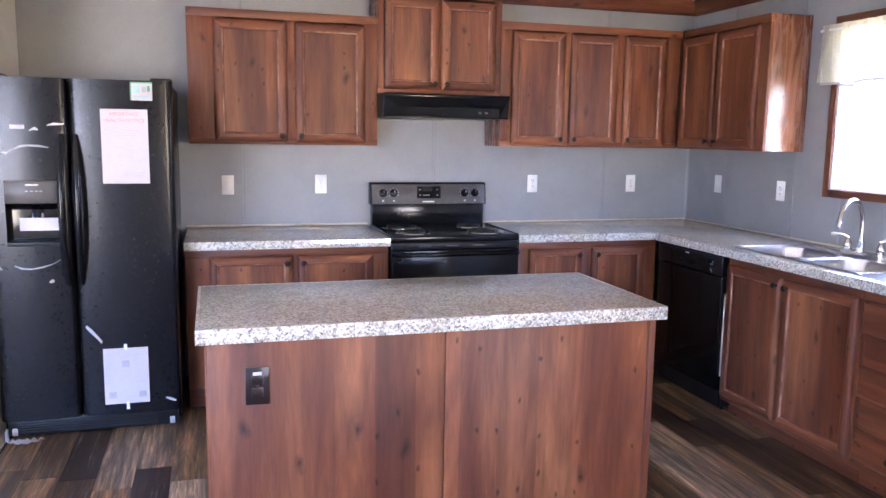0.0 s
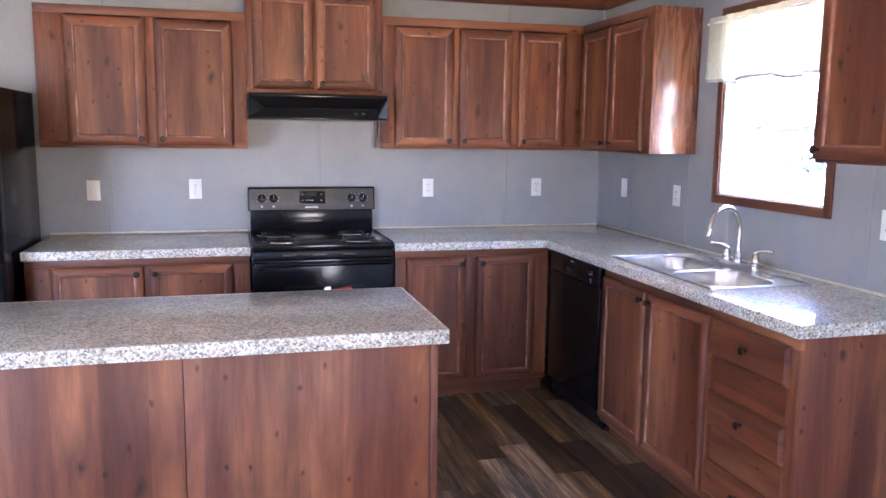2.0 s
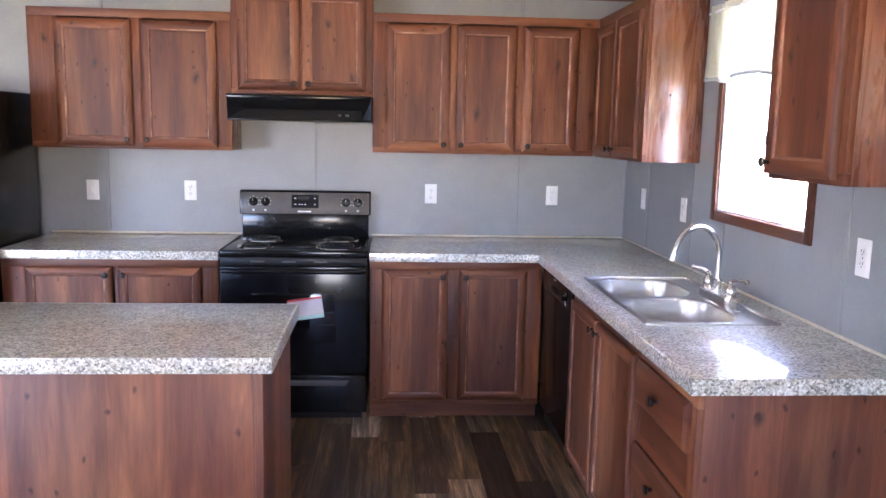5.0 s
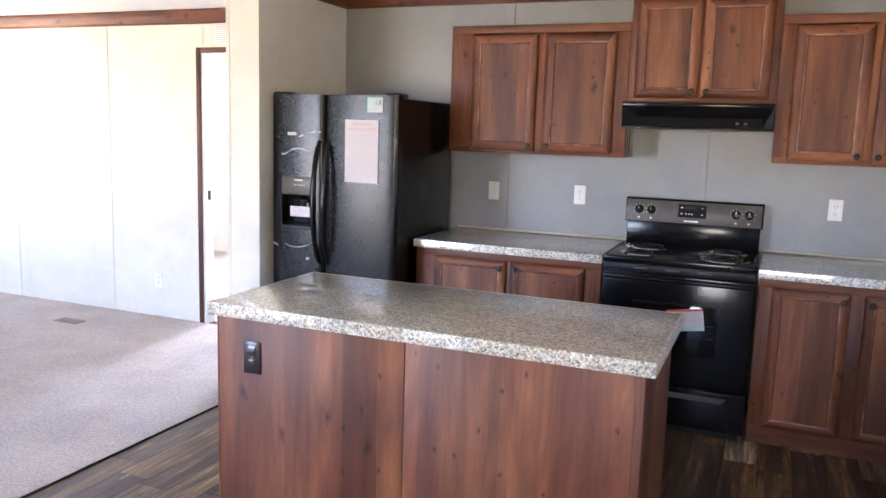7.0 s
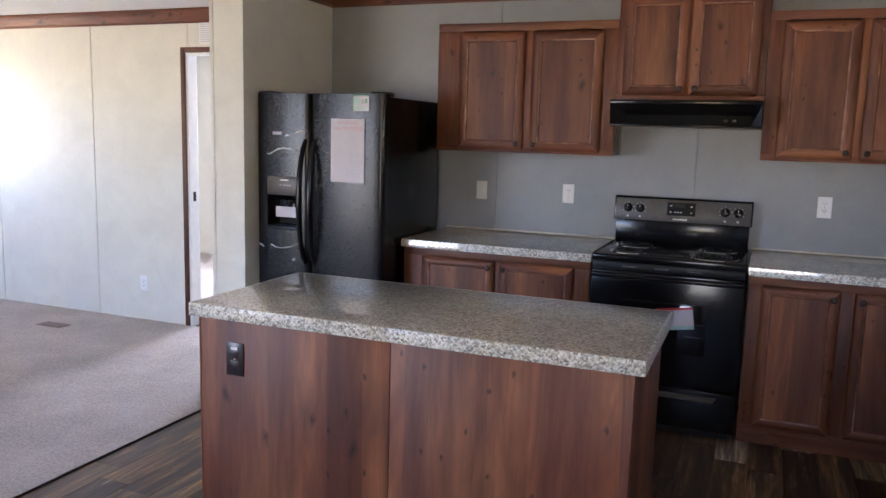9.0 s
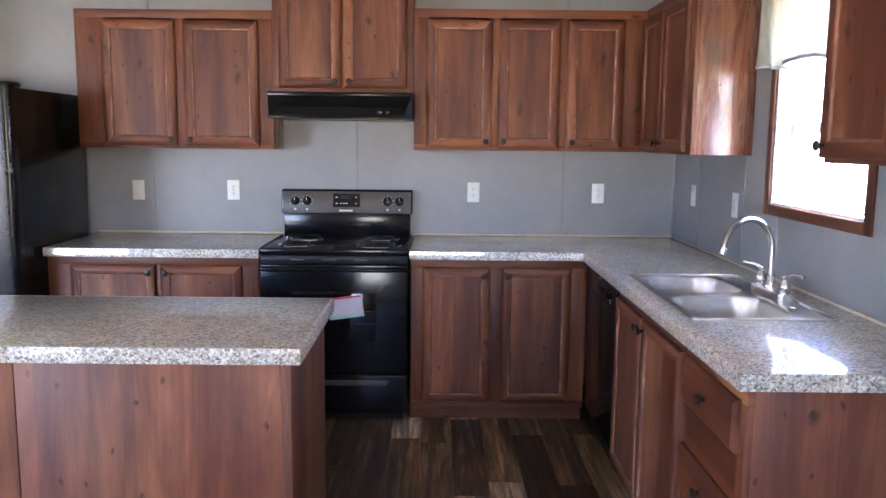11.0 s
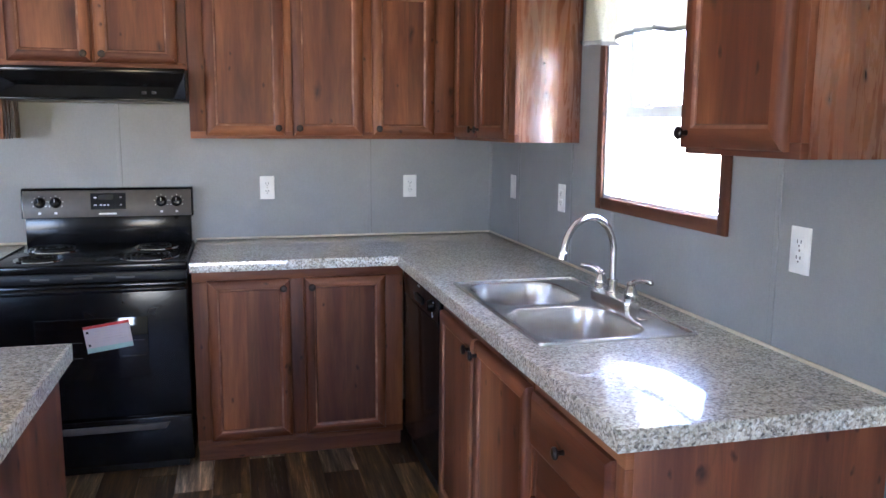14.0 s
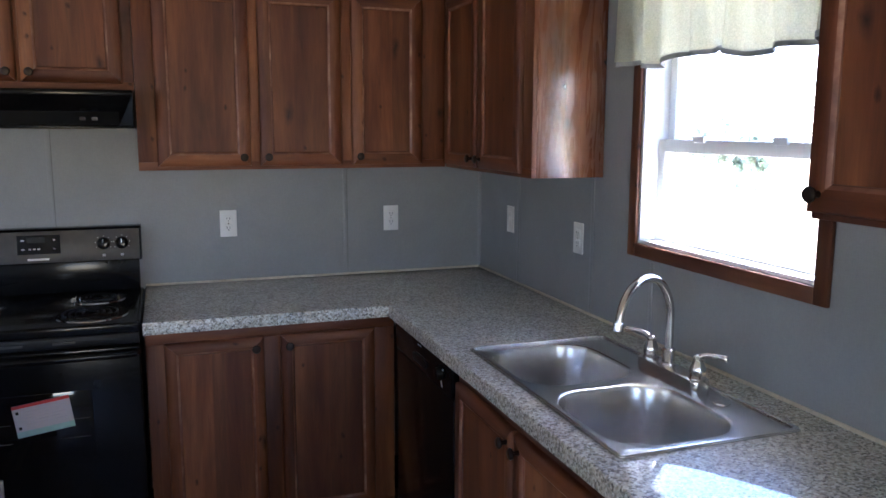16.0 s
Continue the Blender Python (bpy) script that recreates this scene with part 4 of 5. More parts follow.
def scrap(pts, w, host):
    """A torn ribbon of packing film left on a door, through points (x, z)."""
    bm, prev = bmesh.new(), None
    for k, (x, z) in enumerate(pts):
        hw = w * (0.35 + 0.65 * math.sin(math.pi * (k + 0.5) / len(pts))) * (1.0 if k % 2 else 0.7)
        curl = 0.002 * (k % 2)
        cur = [bm.verts.new(p) for p in ((x + 0.002, FY - 0.0035 - curl, z + hw), (x - 0.002, FY - 0.0025, z - hw), (x - 0.002, FY + 0.004, z - hw), (x + 0.002, FY + 0.004, z + hw))]
        if prev:
            for j in range(4):
                bm.faces.new((prev[j], cur[j], cur[(j + 1) % 4], prev[(j + 1) % 4]))
        else:
            bm.faces.new(cur)
        prev = cur
    bm.faces.new(prev[::-1])
    part("film_scrap", bm, FILM, host, "torn strip of clear packing film", 0)


scrap([(0.405, 1.375), (0.425, 1.372), (0.450, 1.386), (0.48, 1.402), (0.515, 1.407), (0.56, 1.405), (0.60, 1.398)], 0.006, left)
scrap([(0.60, 1.500), (0.625, 1.506), (0.65, 1.505), (0.668, 1.506)], 0.006, left)
scrap([(0.525, 1.475), (0.545, 1.485), (0.56, 1.478)], 0.007, left)
scrap([(0.43, 0.850), (0.46, 0.836), (0.50, 0.832), (0.55, 0.840), (0.59, 0.852), (0.625, 0.872)], 0.004, left)
scrap([(0.345, 0.850), (0.365, 0.842), (0.380, 0.832)], 0.005, left)
scrap([(0.575, 0.770), (0.585, 0.772), (0.595, 0.770)], 0.009, left)
scrap([(0.722, 0.545), (0.745, 0.520), (0.770, 0.490), (0.790, 0.462)], 0.010, right)
scrap([(1.075, 0.165), (1.10, 0.155), (1.12, 0.145)], 0.006, right)
loose = thing("packing_film", (0.42, 4.97, 0.0), "crumpled clear packing film under the refrigerator door", "plastic film")
bm = bmesh.new()
prev = None
for k in range(14):
    q = k / 13
    x, y = 0.345 + 0.17 * q, 4.99 - 0.045 * math.sin(math.pi * q)
    cur = [bm.verts.new((x, y, 0.006 + 0.03 * abs(math.sin(k * 1.7)) * math.sin(math.pi * q) ** 0.5 + (0.05 if k < 2 else 0))), bm.verts.new((x + 0.006, y - 0.022, 0.004 + 0.012 * abs(math.cos(k * 2.1))))]
    if prev:
        bm.faces.new((prev[0], cur[0], cur[1], prev[1]))
    prev = cur
bmesh.ops.solidify(bm, geom=list(bm.faces), thickness=0.001)
part("sheet", bm, PAPER, loose, smooth=60)


def notice(name, x0, x1, z0, z1, label, y=FY + 0.0035):
    n = thing(name, ((x0 + x1) / 2, y, z0), label, "notice")
    part("sheet", box((x0, y - 0.0085, z0), (x1, y - 0.0075, z1)), PAPER, n)
    return n, y - 0.0090


n1, yy = notice("paper_notice", 0.828, 1.036, 1.232, 1.580, "white health notice with red heading taped to the refrigerator")
flat = Matrix.Rotation(radians(90), 4, "X")
letters("IMPORTANT", 0.0232, (0.932, yy, 1.556), flat, PINK, n1)
letters("HEALTH NOTICE", 0.0236, (0.932, yy, 1.527), flat, PINK, n1)
for i in range(20):
    part("line_of_text", box((0.848, yy - 0.0001, 1.492 - i * 0.0118), (1.016 - (0.05 if i % 6 == 5 else 0.004 * (i % 3)), yy + 0.0008, 1.4955 - i * 0.0118)), PALE_INK, n1)
n2, yy = notice("paper_notice", 0.793, 0.998, 0.150, 0.430, "white instruction sheet taped low on the refrigerator door")
part("tape", box((0.888, yy - 0.0006, 0.422), (0.903, yy + 0.0012, 0.450)), WHITE, n2)
part("tape", box((0.890, yy - 0.0006, 0.120), (0.904, yy + 0.0012, 0.160)), WHITE, n2)
for c in range(3):
    for i in range(13):
        if not (c == 1 and 2 < i < 6):
            part("line_of_text", box((0.803 + c * 0.066, yy, 0.405 - i * 0.0125), (0.853 + c * 0.066 - 0.008 * (i % 3), yy + 0.0008, 0.409 - i * 0.0125)), PALE_INK, n2)
for x, z in ((0.875, 0.335), (0.812, 0.180), (0.950, 0.178)):
    part("picture_block", box((x, yy - 0.0002, z), (x + 0.035, yy + 0.0008, z + 0.032)), INK, n2)
n3, yy = notice("sticker", 0.962, 1.060, 1.622, 1.708, "small green-edged picture sticker on the refrigerator", FY + 0.006)
part("edge", box((0.962, yy - 0.0003, 1.622), (0.968, yy + 0.0012, 1.708)), GREEN_INK, n3)
part("edge", box((0.962, yy - 0.0003, 1.702), (1.060, yy + 0.0012, 1.708)), GREEN_INK, n3)
part("picture_block", box((0.975, yy - 0.0003, 1.655), (1.005, yy + 0.0012, 1.692)), TEAL_INK, n3)
part("picture_block", box((1.014, yy - 0.0003, 1.660), (1.034, yy + 0.0012, 1.686)), INK, n3)
part("line_of_text", box((0.976, yy - 0.0003, 1.634), (1.046, yy + 0.0012, 1.644)), TEAL_INK, n3)
part("picture_block", box((1.038, yy - 0.0003, 1.664), (1.050, yy + 0.0012, 1.690)), GREEN_INK, n3)

# ---- dishwasher ----
dw = thing("dishwasher", (4.26, 4.87, 0.002), "black built-in dishwasher beside the corner cabinet", "dishwasher")
wy0, wy1, wx = 4.560, 5.196, 3.945
part("tub", box((wx + 0.03, wy0 + 0.01, 0.02), (4.50, wy1 - 0.01, 0.862)), BLACK_SOFT, dw)
wd = part("door", box((wx, wy0, 0.115), (wx + 0.03, wy1, 0.745), 0.006, 3), BLACK, dw)
wp = part("control_strip", box((wx - 0.006, wy0, 0.750), (wx + 0.03, wy1, 0.862), 0.008, 3), BLACK, dw)
part("latch", prism([(wx - 0.0065, y, z) for y, z in ((4.80, 0.800), (4.95, 0.800), (4.935, 0.775), (4.815, 0.775))], (-0.007, 0, 0), 0.002), BLACK_SOFT, wp)
part("dial", lathe((wx - 0.006, 4.665, 0.806), (-1, 0, 0), [(0, 0.026), (0.006, 0.024), (0.02, 0.019), (0.022, 0.004)], 18), BLACK, wp)
part("badge", box((wx - 0.0068, 4.87, 0.835), (wx - 0.0055, 4.91, 0.840)), PALE_INK, wp)
part("kick_plate", box((wx + 0.05, wy0 + 0.005, 0.003), (wx + 0.06, wy1 - 0.005, 0.112)), BLACK_SOFT, dw)
part("insulation", box((wx + 0.012, wy0 - 0.020, 0.20), (wx + 0.05, wy0 - 0.006, 0.66), 0.004), WHITE, dw, "white insulation edge in the gap")

bm = tube([(wx - 0.0065, 4.640 + 0.022 * math.cos(a), 0.792 + 0.03 * math.sin(a)) for a in (radians(q) for q in range(-70, 100, 20))], 0.0022, 6)
part("film_scrap", bm, FILM, wp, "curl of packing film")


# ---- the room's shell ----
def wall(name, boxes, material, label):
    bm = bmesh.new()
    for a, b in boxes:
        box(a, b, bm=bm)
    ob = part(name, bm, material, None, label, 0)
    return tagged(ob, label, "wall", kind="structure")


T = 0.10
DOX0, DOX1, DOZ = -0.905, -0.125, 2.045          # doorway in the living room's back wall
WX0 = 0.095                                      # the stub wall beside the refrigerator
wall_back = wall("wall_back", [((WX0, B, 0), (R + T, B + T, H))], GREY, "grey linen-print wallboard behind the kitchen")
wall_living = wall("wall_living_back", [((L - T, B, 0), (DOX0, B + T, H)), ((DOX0, B, DOZ), (DOX1, B + T, H)), ((DOX1, B, 0), (WX0, B + T, H))], CREAM, "cream mottled wallboard with panel seams")
WY0, WY1, WZ0, WZ1 = 3.772, 4.525, 1.222, 2.10   # kitchen window opening
wall_right = wall("wall_right", [((R, F - T, 0), (R + T, WY0, H)), ((R, WY1, 0), (R + T, B, H)), ((R, WY0, 0), (R + T, WY1, WZ0)), ((R, WY0, WZ1), (R + T, WY1, H))], GREY, "grey linen-print wallboard with the sink window")
# the opening is unseen, added to let light onto the living room wall
wall("wall_left", [((L - T, F - T, 0), (L, 4.6, H)), ((L - T, 4.6, 0), (L, 5.4, 0.95)), ((L - T, 4.6, 1.95), (L, 5.4, H)), ((L - T, 5.4, 0), (L, B, H))], CREAM, "cream mottled wallboard with an unseen opening added for light")
# unseen wall; both openings are added to let in light
wall("wall_front", [((L, F - T, 0), (-3.1, F, H)), ((-3.1, F - T, 0), (-0.9, F, 0.35)), ((-3.1, F - T, 2.05), (-0.9, F, H)), ((-0.9, F - T, 0), (2.6, F, H)), ((2.6, F - T, 0), (3.8, F, 0.9)), ((2.6, F - T, 1.7), (3.8, F, H)), ((3.8, F - T, 0), (R, F, H))], CREAM, "unseen cream wallboard with two openings added for light")
wall("wall_stub", [((WX0, 4.905, 0), (0.316, B, H))], CREAM, "cream mottled stub wall beside the refrigerator")
# slab runs 0.42 m past the right wall: unseen overhang added to block sun
ceiling = tagged(part("ceiling", box((L - T, F - T, H), (R + T + 0.42, B + T, H + 0.08)), WHITE_CEIL, None, "", 0), "white textured ceiling with an added unseen overhang", "ceiling", kind="structure")


def batten(pos, parent_mat, name="wall_batten"):
    lo = [min(v.co[i] for v in pos.verts) for i in range(3)]
    hi = [max(v.co[i] for v in pos.verts) for i in range(3)]
    ob = tagged(part(name, pos, parent_mat, None, "", 40), "thin vertical seam strip on the wallboard", "trim", "wall seam strips", "structure")
    # Beside each batten, seam shade is put in as a darker strip
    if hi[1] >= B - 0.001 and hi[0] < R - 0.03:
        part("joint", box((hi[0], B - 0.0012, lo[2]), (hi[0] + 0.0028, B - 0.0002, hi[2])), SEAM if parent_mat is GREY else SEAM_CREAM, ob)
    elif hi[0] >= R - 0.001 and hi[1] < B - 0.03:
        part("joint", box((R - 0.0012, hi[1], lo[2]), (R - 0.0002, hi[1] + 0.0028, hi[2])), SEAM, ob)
    return ob


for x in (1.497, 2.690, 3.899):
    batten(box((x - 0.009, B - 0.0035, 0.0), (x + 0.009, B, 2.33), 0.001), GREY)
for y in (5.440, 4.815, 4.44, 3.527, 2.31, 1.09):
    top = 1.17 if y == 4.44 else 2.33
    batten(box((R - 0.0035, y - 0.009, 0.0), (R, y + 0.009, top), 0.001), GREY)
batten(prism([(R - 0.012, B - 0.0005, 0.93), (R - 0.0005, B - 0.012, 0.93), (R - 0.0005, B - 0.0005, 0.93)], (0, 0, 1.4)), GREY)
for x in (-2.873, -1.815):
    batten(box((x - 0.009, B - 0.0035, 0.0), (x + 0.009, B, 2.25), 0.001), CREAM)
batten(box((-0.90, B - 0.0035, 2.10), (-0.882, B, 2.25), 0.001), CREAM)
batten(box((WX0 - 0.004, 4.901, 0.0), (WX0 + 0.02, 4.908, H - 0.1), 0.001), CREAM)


def crown(p0, p1, out, drop=0.098, proud=0.062, mat_axis="x"):
    """A stepped wooden crown moulding between two points along the ceiling's edge; out points into the room."""
    o = Vector(out)
    prof = [(0, 0), (proud, 0), (proud, -0.014), (proud * 0.82, -0.022), (proud * 0.62, -0.045), (proud * 0.36, -0.070), (proud * 0.30, -0.084), (proud * 0.12, -0.090), (proud * 0.10, -drop), (0, -drop)]
    loop = [Vector(p0) + o * (a + 0.001) + Vector((0, 0, b)) for a, b in prof]
    ob = part("crown_moulding", prism(loop, Vector(p1) - Vector(p0)), WOOD[mat_axis], None, "", 30)
    return tagged(ob, "red-brown wooden crown moulding along the ceiling", "trim", "crown mouldings", "structure")


crown((0.316, B, H - 0.001), (R, B, H - 0.001), (0, -1, 0))
crown((R, F, H - 0.001), (R, B, H - 0.001), (-1, 0, 0), mat_axis="y")
crown((0.316, 4.905, H - 0.001), (0.316, B, H - 0.001), (1, 0, 0), mat_axis="y")
crown((L, B, H - 0.07), (WX0, B, H - 0.07), (0, -1, 0))
crown((L, F, H - 0.07), (L, B, H - 0.07), (1, 0, 0), mat_axis="y")
# the living room's ceiling lies a little lower
lc = tagged(part("ceiling_living", box((L, F, H - 0.069), (WX0, B, H - 0.001)), WHITE_CEIL, None, "", 0), "white textured living room ceiling", "ceiling", kind="structure")

# doorway
frame_ob = tagged(new("door_frame_1"), "dark red-brown door casing round an open doorway", "door frame", kind="structure")
ORIGIN[frame_ob] = Vector((0, 0, 0))
cw = 0.038
part("casing", box((DOX0 - cw, B - 0.014, 0.004), (DOX0, B - 0.0005, DOZ + cw), 0.003), CASING["z"], frame_ob)
part("casing", box((DOX1, B - 0.014, 0.004), (DOX1 + cw, B - 0.0005, DOZ + cw), 0.003), CASING["z"], frame_ob)
part("casing", box((DOX0, B - 0.014, DOZ), (DOX1, B - 0.0005, DOZ + cw), 0.003), CASING["x"], frame_ob)
part("jamb", box((DOX0, B + 0.0005, 0.004), (DOX0 + 0.018, B + T, DOZ), 0.002), VINYL, frame_ob)
part("jamb", box((DOX1 - 0.018, B + 0.0005, 0.004), (DOX1, B + T, DOZ), 0.002), VINYL, frame_ob)
part("jamb", box((DOX0 + 0.018, B + 0.0005, DOZ - 0.018), (DOX1 - 0.018, B + T, DOZ), 0.002), VINYL, frame_ob)
part("strike_plate", box((DOX0 + 0.018, B + 0.035, 0.96), (DOX0 + 0.021, B + 0.065, 1.03)), BRONZE, frame_ob, "bronze strike plate")
# the room beyond
wall("wall_bedroom_far", [((-3.2, 8.8, 0), (-1.75, 8.9, H)), ((-1.75, 8.8, 0), (-0.85, 8.9, 0.75)), ((-1.75, 8.8, 2.0), (-0.85, 8.9, H)), ((-0.85, 8.8, 0), (0.6, 8.9, H))], CREAM, "cream bedroom wall with a window")
wall("wall_bedroom_side", [((-3.3, B + T, 0), (-3.2, 8.9, H))], CREAM, "cream bedroom side wall")
wall("wall_bedroom_end", [((0.6, B + T, 0), (0.7, 8.9, H))], CREAM, "cream bedroom side wall")
tagged(part("ceiling_bedroom", box((-3.3, B + T, H), (0.7, 8.9, H + 0.05)), WHITE_CEIL, None, "", 0), "white bedroom ceiling", "ceiling", kind="structure")
w2 = tagged(new("window_2"), "white-framed bedroom window", "window", kind="structure")
ORIGIN[w2] = Vector((0, 0, 0))
for a, b in (((-1.75, 8.76, 0.75), (-1.70, 8.86, 2.0)), ((-0.90, 8.76, 0.75), (-0.85, 8.86, 2.0)), ((-1.70, 8.76, 0.75), (-0.90, 8.86, 0.80)), ((-1.70, 8.76, 1.95), (-0.90, 8.86, 2.0)), ((-1.70, 8.78, 1.36), (-0.90, 8.84, 1.40))):
    part("window_frame", box(a, b, 0.004), VINYL, w2)
crown((-3.2, 8.8, H), (0.6, 8.8, H), (0, -1, 0))

# kitchen window
win = tagged(new("window_1"), "white vinyl single-hung window with a dark wood casing over the sink", "window", kind="structure")
ORIGIN[win] = Vector((0, 0, 0))
cs = 0.043
for a, b, ax in (((WY0 - cs, WZ0 - cs), (WY0, WZ1 + cs), "z"), ((WY1, WZ0 - cs), (WY1 + cs, WZ1 + cs), "z"), ((WY0, WZ0 - cs), (WY1, WZ0), "y"), ((WY0, WZ1), (WY1, WZ1 + cs), "y")):
    part("casing", box((R - 0.013, a[0], a[1]), (R - 0.0005, b[0], b[1]), 0.003), CASING[ax], win, "dark red-brown casing")
for a, b in (((WY0, WZ0), (WY0 + 0.012, WZ1)), ((WY1 - 0.012, WZ0), (WY1, WZ1)), ((WY0 + 0.012, WZ0), (WY1 - 0.012, WZ0 + 0.012)), ((WY0 + 0.012, WZ1 - 0.012), (WY1 - 0.012, WZ1))):
    part("reveal", box((R - 0.001, a[0], a[1]), (R + T + 0.02, b[0], b[1]), 0.001), VINYL, win)
y0, y1, z0, z1 = WY0 + 0.012, WY1 - 0.012, WZ0 + 0.012, WZ1 - 0.012
zm = 1.535
for n_, x, a0, a1 in (("lower_sash", R + 0.055, z0, zm + 0.02), ("upper_sash", R + 0.088, zm - 0.02, z1)):
    s = 0.034
    sash = part(n_, box((x, y0, a0), (x + 0.030, y0 + s, a1), 0.003), VINYL, win)
    part("sash_rail", box((x, y1 - s, a0), (x + 0.030, y1, a1), 0.003), VINYL, sash)
    part("sash_rail", box((x, y0 + s, a0), (x + 0.030, y1 - s, a0 + s + 0.006), 0.003), VINYL, sash)
    part("sash_rail", box((x, y0 + s, a1 - s - 0.006), (x + 0.030, y1 - s, a1), 0.003), VINYL, sash)
    pane = part("pane", box((x + 0.013, y0 + s - 0.004, a0 + s), (x + 0.017, y1 - s + 0.004, a1 - s)), GLASS, sash, "clear glass pane", 0)
    pane.visible_shadow = False
part("sash_lock", box((R + 0.045, 4.28, zm + 0.012), (R + 0.07, 4.33, zm + 0.032), 0.004), VINYL, win)
part("sash_lock", box((R + 0.045, 3.95, zm + 0.012), (R + 0.07, 4.00, zm + 0.032), 0.004), VINYL, win)

# valance
val = thing("window_valance", (R - 0.05, 4.14, 2.10), "cream gathered cloth valance over the sink window", "curtain")
bm = bmesh.new()
cols, rows_ = 150, 14
grid = []
for i in range(cols + 1):
    s = i / cols
    y = 3.655 + (4.640 - 3.655) * s
    col = []
    for j in range(rows_ + 1):
        q = j / rows_
        spread = 0.3 + 0.7 * q
        wave = 0.019 * spread * (math.sin(s * 44 + 1.3 * math.sin(s * 9)) + 0.5 * math.sin(s * 83 + 2 * q))
        head = 0.004 * math.sin(s * 260) * (1 - q) ** 2
        zb = 1.785 + 0.010 * math.sin(s * 13 + 0.8) + 0.006 * math.sin(s * 31)
        col.append(bm.verts.new((R - 0.045 + wave + head, y + (q - 0.5) * 0.02 * math.sin(s * 20), 2.10 + (zb - 2.10) * q)))
    grid.append(col)
hem_line = [Vector(c[-1].co) for c in grid]
for a, b in zip(grid, grid[1:]):
    for j in range(rows_):
        bm.faces.new((a[j], b[j], b[j + 1], a[j + 1]))
bmesh.ops.solidify(bm, geom=list(bm.faces), thickness=0.0015)
part("cloth", bm, CLOTH, val, smooth=80)
hem = bmesh.new()
prev = None
for p in hem_line:
    cur = [hem.verts.new(p + Vector(d)) for d in ((-0.0022, 0, 0.010), (-0.0022, 0, -0.004), (0.0022, 0, -0.004), (0.0022, 0, 0.010))]
    if prev:
        for k in range(4):
            hem.faces.new((prev[k], cur[k], cur[(k + 1) % 4], prev[(k + 1) % 4]))
    prev = cur
part("hem", hem, HEM, val, "grey stitched hem", 60)
part("rod", tube([(R - 0.003, 3.66, 2.072), (R - 0.045, 3.66, 2.072), (R - 0.045, 4.635, 2.072), (R - 0.003, 4.635, 2.072)], 0.006, 8), VINYL, val)

# living room details
for x, z in ((-1.347, 0.30), (-3.25, 0.30)):
    outlet((x, B, z), "y", -1, WHITE, "white power outlet low on the cream wall", "living room outlets")
ret = thing("wall_vent", (-0.70, B, 2.10), "small white slatted vent above the doorway", "vent")
part("frame", box((-0.775, B - 0.006, 2.105), (-0.60, B - 0.0005, 2.255), 0.002), WHITE, ret)
for k in range(9):
    part("slat", box((-0.765, B - 0.010, 2.117 + 0.015 * k), (-0.61, B - 0.005, 2.125 + 0.015 * k)), PAPER, ret)
REGISTER = plain("tan_brown_metal", (0.20, 0.14, 0.095), 0.4, 0.3, 0.15, 40)
reg = thing("floor_register", (-1.80, 5.425, 0.012), "brown metal floor register set in the carpet", "vent")
part("frame", box((-1.915, 5.37, 0.010), (-1.685, 5.48, 0.016), 0.002), REGISTER, reg)
for k in range(10):
    part("slat", box((-1.90 + k * 0.0215, 5.38, 0.0155), (-1.888 + k * 0.0215, 5.47, 0.0175)), REGISTER, reg)

# outside
soil = plain("dry_grass_and_sandy_soil", (0.46, 0.37, 0.18), 0.95, 0, 0.3, 1.5, 0.4)
leaf = plain("tree_leaves", (0.17, 0.20, 0.15), 0.6, 0, 0.4, 2.0)
ln_, ll_ = leaf.node_tree.nodes, leaf.node_tree.links
thin, both = ln_.new("ShaderNodeBsdfTranslucent"), ln_.new("ShaderNodeMixShader")
thin.inputs["Color"].default_value = (0.44, 0.52, 0.42, 1)
both.inputs[0].default_value = 0.6
ll_.new(ln_["Principled BSDF"].outputs[0], both.inputs[1])
ll_.new(thin.outputs[0], both.inputs[2])
ll_.new(both.outputs[0], ln_["Material Output"].inputs["Surface"])
bark = plain("tree_bark", (0.30, 0.27, 0.22), 0.9, 0, 0.3, 12, 0.5)
bm = bmesh.new()
ring = [bm.verts.new((900 * math.cos(2 * math.pi * i / 48), 900 * math.sin(2 * math.pi * i / 48), -0.75)) for i in range(48)]
bm.faces.new(ring)
tagged(part("ground", bm, soil, None, "", 0), "dry tan grass and sandy ground outside", "ground", kind="structure")


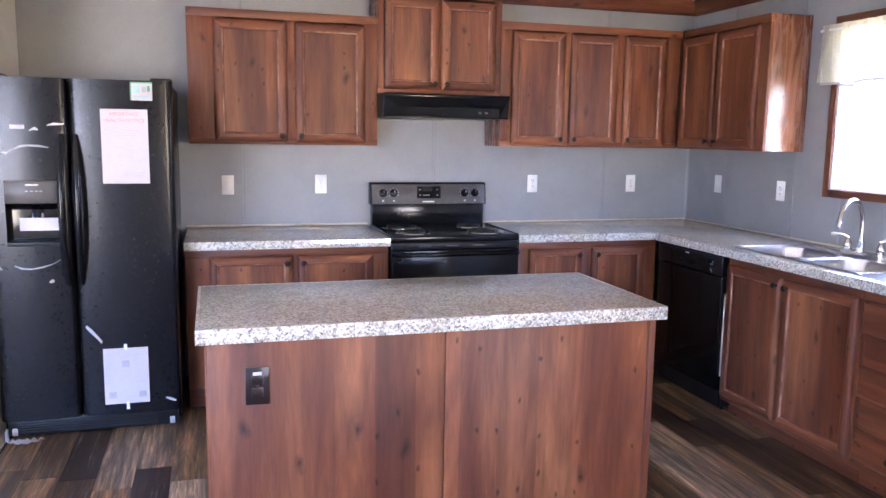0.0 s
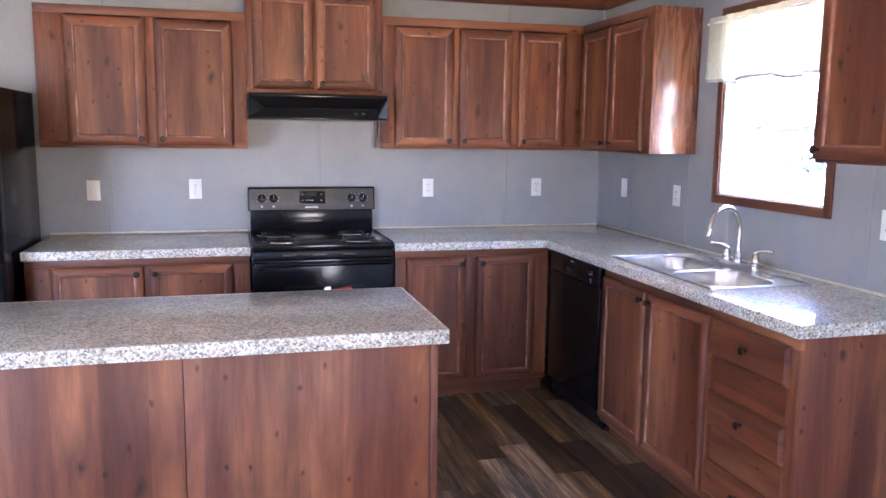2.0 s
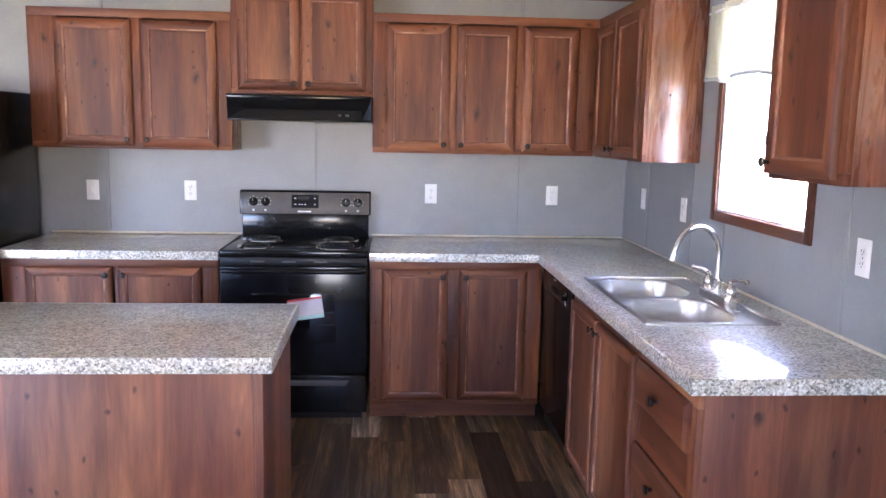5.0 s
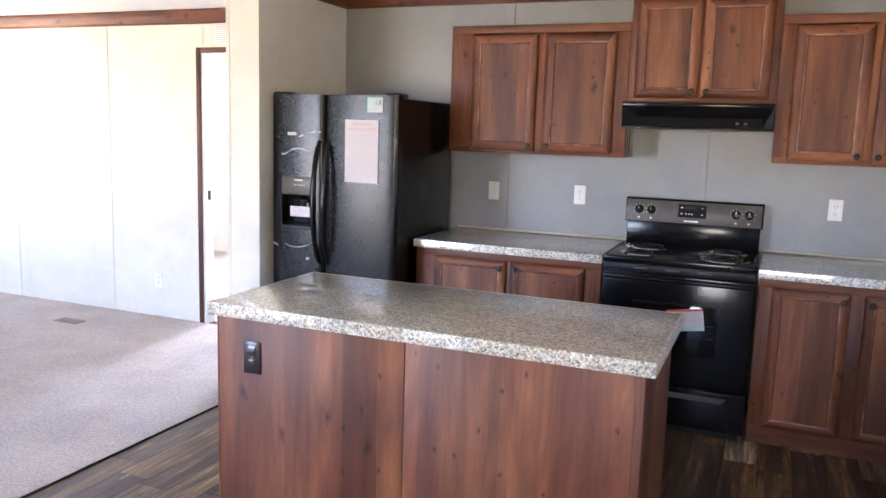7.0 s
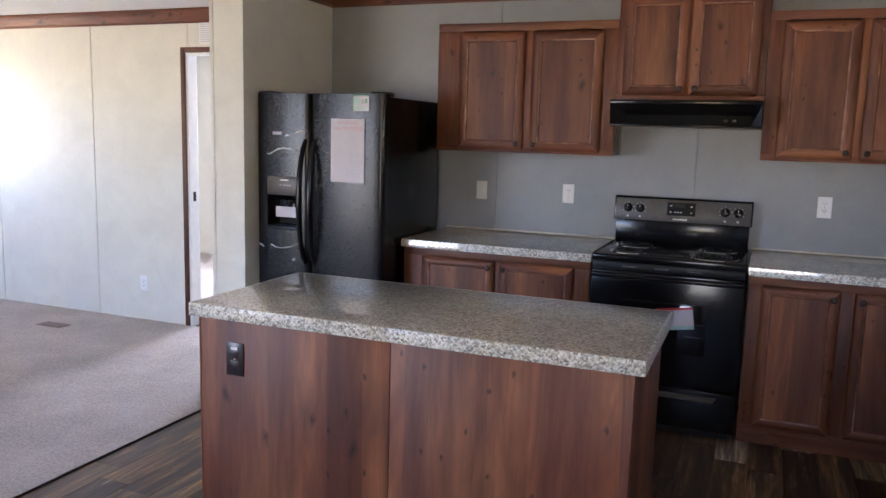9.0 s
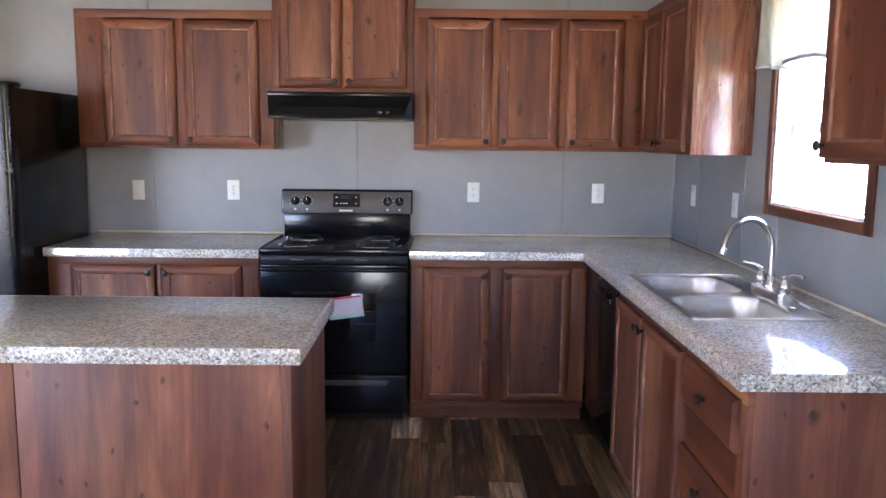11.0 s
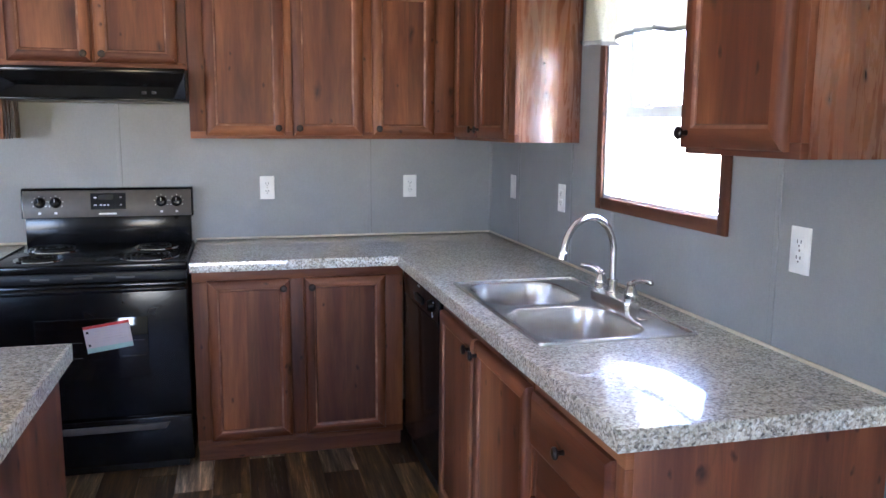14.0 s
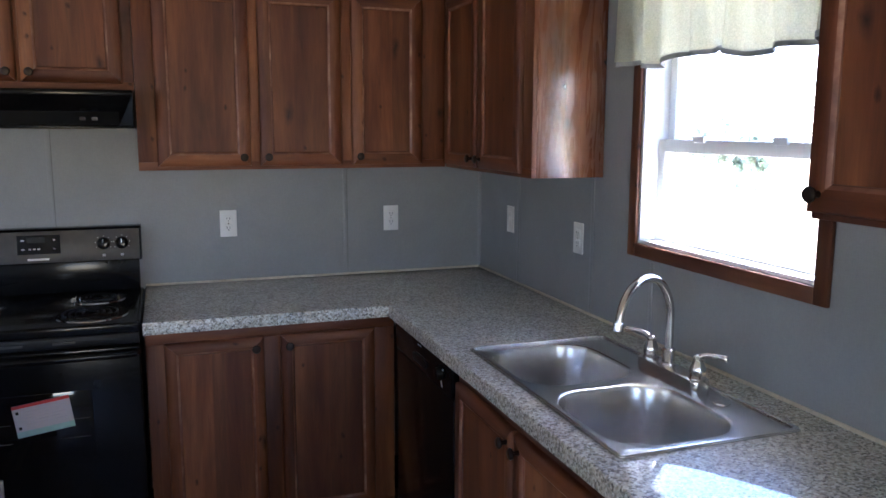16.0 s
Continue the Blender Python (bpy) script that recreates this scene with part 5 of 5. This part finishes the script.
def tree(x, y, h, seed):
    rnd = random.Random(seed)
    tr = thing("tree", (x, y, -0.75), "leafy green tree in the yard outside the window", "tree", "yard trees")
    bm = tube([(x, y, -0.75), (x + 0.05, y, h * 0.25), (x - 0.08, y + 0.1, h * 0.6), (x, y, h * 0.9)], [0.2, 0.16, 0.1, 0.03], 9)
    tips = []
    for k in range(14):
        a, z = rnd.uniform(0, 6.28), h * rnd.uniform(0.0, 0.75)
        ln = h * rnd.uniform(0.14, 0.30)
        e = (x + math.cos(a) * ln, y + math.sin(a) * ln, z + ln * 0.5)
        tube([(x, y, z), ((x + e[0]) / 2, (y + e[1]) / 2, z + ln * 0.15), e], [0.06, 0.045, 0.015], 6, bm)
        tips.append(e)
    part("trunk", bm, bark, tr)
    bm = bmesh.new()
    for e in tips:
        for _ in range(80):
            c = Vector(e) + Vector([rnd.gauss(0, h * 0.075) for _ in range(3)])
            d = Vector([rnd.uniform(-1, 1) for _ in range(3)]).normalized()
            u = d.orthogonal().normalized()
            w = d.cross(u)
            s = rnd.uniform(0.07, 0.16)
            bm.faces.new([bm.verts.new(c + p) for p in (u * s, w * s * 0.5, -u * s, -w * s * 0.5)])
    part("crown", bm, leaf, tr, smooth=0)


for k, (x, y, h) in enumerate(((25, 28.4, 1.3), (24.5, 27.0, 1.5), (26.5, 31.2, 1.2), (30, 37.5, 1.6), (33, 35.6, 5.4), (37, 45.5, 3.2), (41, 45.0, 5.0), (46, 53, 4.4))):
    tree(x, y, h, k)

post = thing("porch_post", (5.2, 5.262, -0.75), "raw tan wooden post with white bands outside the window", "post")
RAW = plain("raw_pine", (0.50, 0.34, 0.19), 0.7, 0, 0.2, 14, 0.2)
part("shaft", box((5.18, 5.244, -0.75), (5.22, 5.280, 2.55), 0.003), RAW, post)
for z0, z1 in ((1.62, 1.675), (1.765, 1.825), (1.91, 1.97)):
    part("band", box((5.176, 5.240, z0), (5.224, 5.284, z1), 0.002), VINYL, post, "white band")

# ---- floors ----
CE = 0.352
sub = tagged(part("floor", box((CE, F - T, -0.10), (R + T, B + T, -0.004)), JOINT, None, "", 0), "weathered grey-brown wood-look vinyl plank floor", "floor", kind="structure")
PW, PL = 0.1524, 0.914
col, px = 0, CE + 0.004
rnd = random.Random(5)
cache = {}
while px < R - 0.002:
    w = min(PW, R - px)
    y = F - rnd.uniform(0, PL)
    while y < B:
        a, b = max(y, F), min(y + PL, B)
        if b - a > 0.02:
            key = (round(w, 4), round(b - a, 4))
            if key not in cache:
                bm = box((0.0004, 0.0004, -0.004), (w - 0.0004, b - a - 0.0004, 0.0), 0)
                bmesh.ops.bevel(bm, geom=[e for e in bm.edges if all(v.co.z > -0.001 for v in e.verts)], offset=0.0009, segments=1, affect="EDGES")
                me = bpy.data.meshes.new("plank")
                bm.to_mesh(me)
                bm.free()
                me.materials.append(PLANK)
                cache[key] = me
            pl = new("plank", cache[key])
            pl.location, pl.parent = (px, a, 0), sub
        y += PL
    px += PW
carpet = bmesh.new()
nx, ny = 90, 160
vs = [[carpet.verts.new((L + (CE - L) * i / nx, F + (B - F) * j / ny, 0.010 + 0.003 * noise.noise((i * 0.35, j * 0.35, 0)) + 0.012 * math.exp(-((L + (CE - L) * i / nx - CE + 0.22) / 0.07) ** 2) * (0.6 + 0.4 * noise.noise((3, j * 0.12, 0))))) for j in range(ny + 1)] for i in range(nx + 1)]
for i in range(nx):
    for j in range(ny):
        carpet.faces.new((vs[i][j], vs[i + 1][j], vs[i + 1][j + 1], vs[i][j + 1]))
tagged(part("carpet", carpet, CARPET, None, "", 60), "beige cut-pile carpet in the living room", "carpet", kind="structure")
tagged(part("floor_living", box((L - T, F - T, -0.10), (CE - 0.001, B + T, -0.002)), JOINT, None, "", 0), "dark subfloor under the living room carpet", "floor", kind="structure")
tagged(part("carpet_bedroom", box((-3.3, B + T + 0.001, -0.05), (0.7, 8.8, 0.008)), CARPET, None, "", 0), "beige bedroom carpet", "carpet", kind="structure")
edge, prev = bmesh.new(), None
for j in range(241):
    y = F + (4.905 - F) * j / 240
    w = CE + 0.0035 * noise.noise((y * 5, 0, 7)) + 0.002 * noise.noise((y * 23, 0, 3))
    cur = [edge.verts.new(p) for p in ((w - 0.003, y, 0.0), (w - 0.003, y, 0.010), (w + 0.001, y, 0.008), (w + 0.0035, y, 0.0005))]
    if prev:
        for k in range(3):
            edge.faces.new((prev[k], cur[k], cur[k + 1], prev[k + 1]))
    prev = cur
tagged(part("carpet_edge", edge, JOINT, None, "", 40), "dark uneven carpet edge strip", "trim", kind="structure")
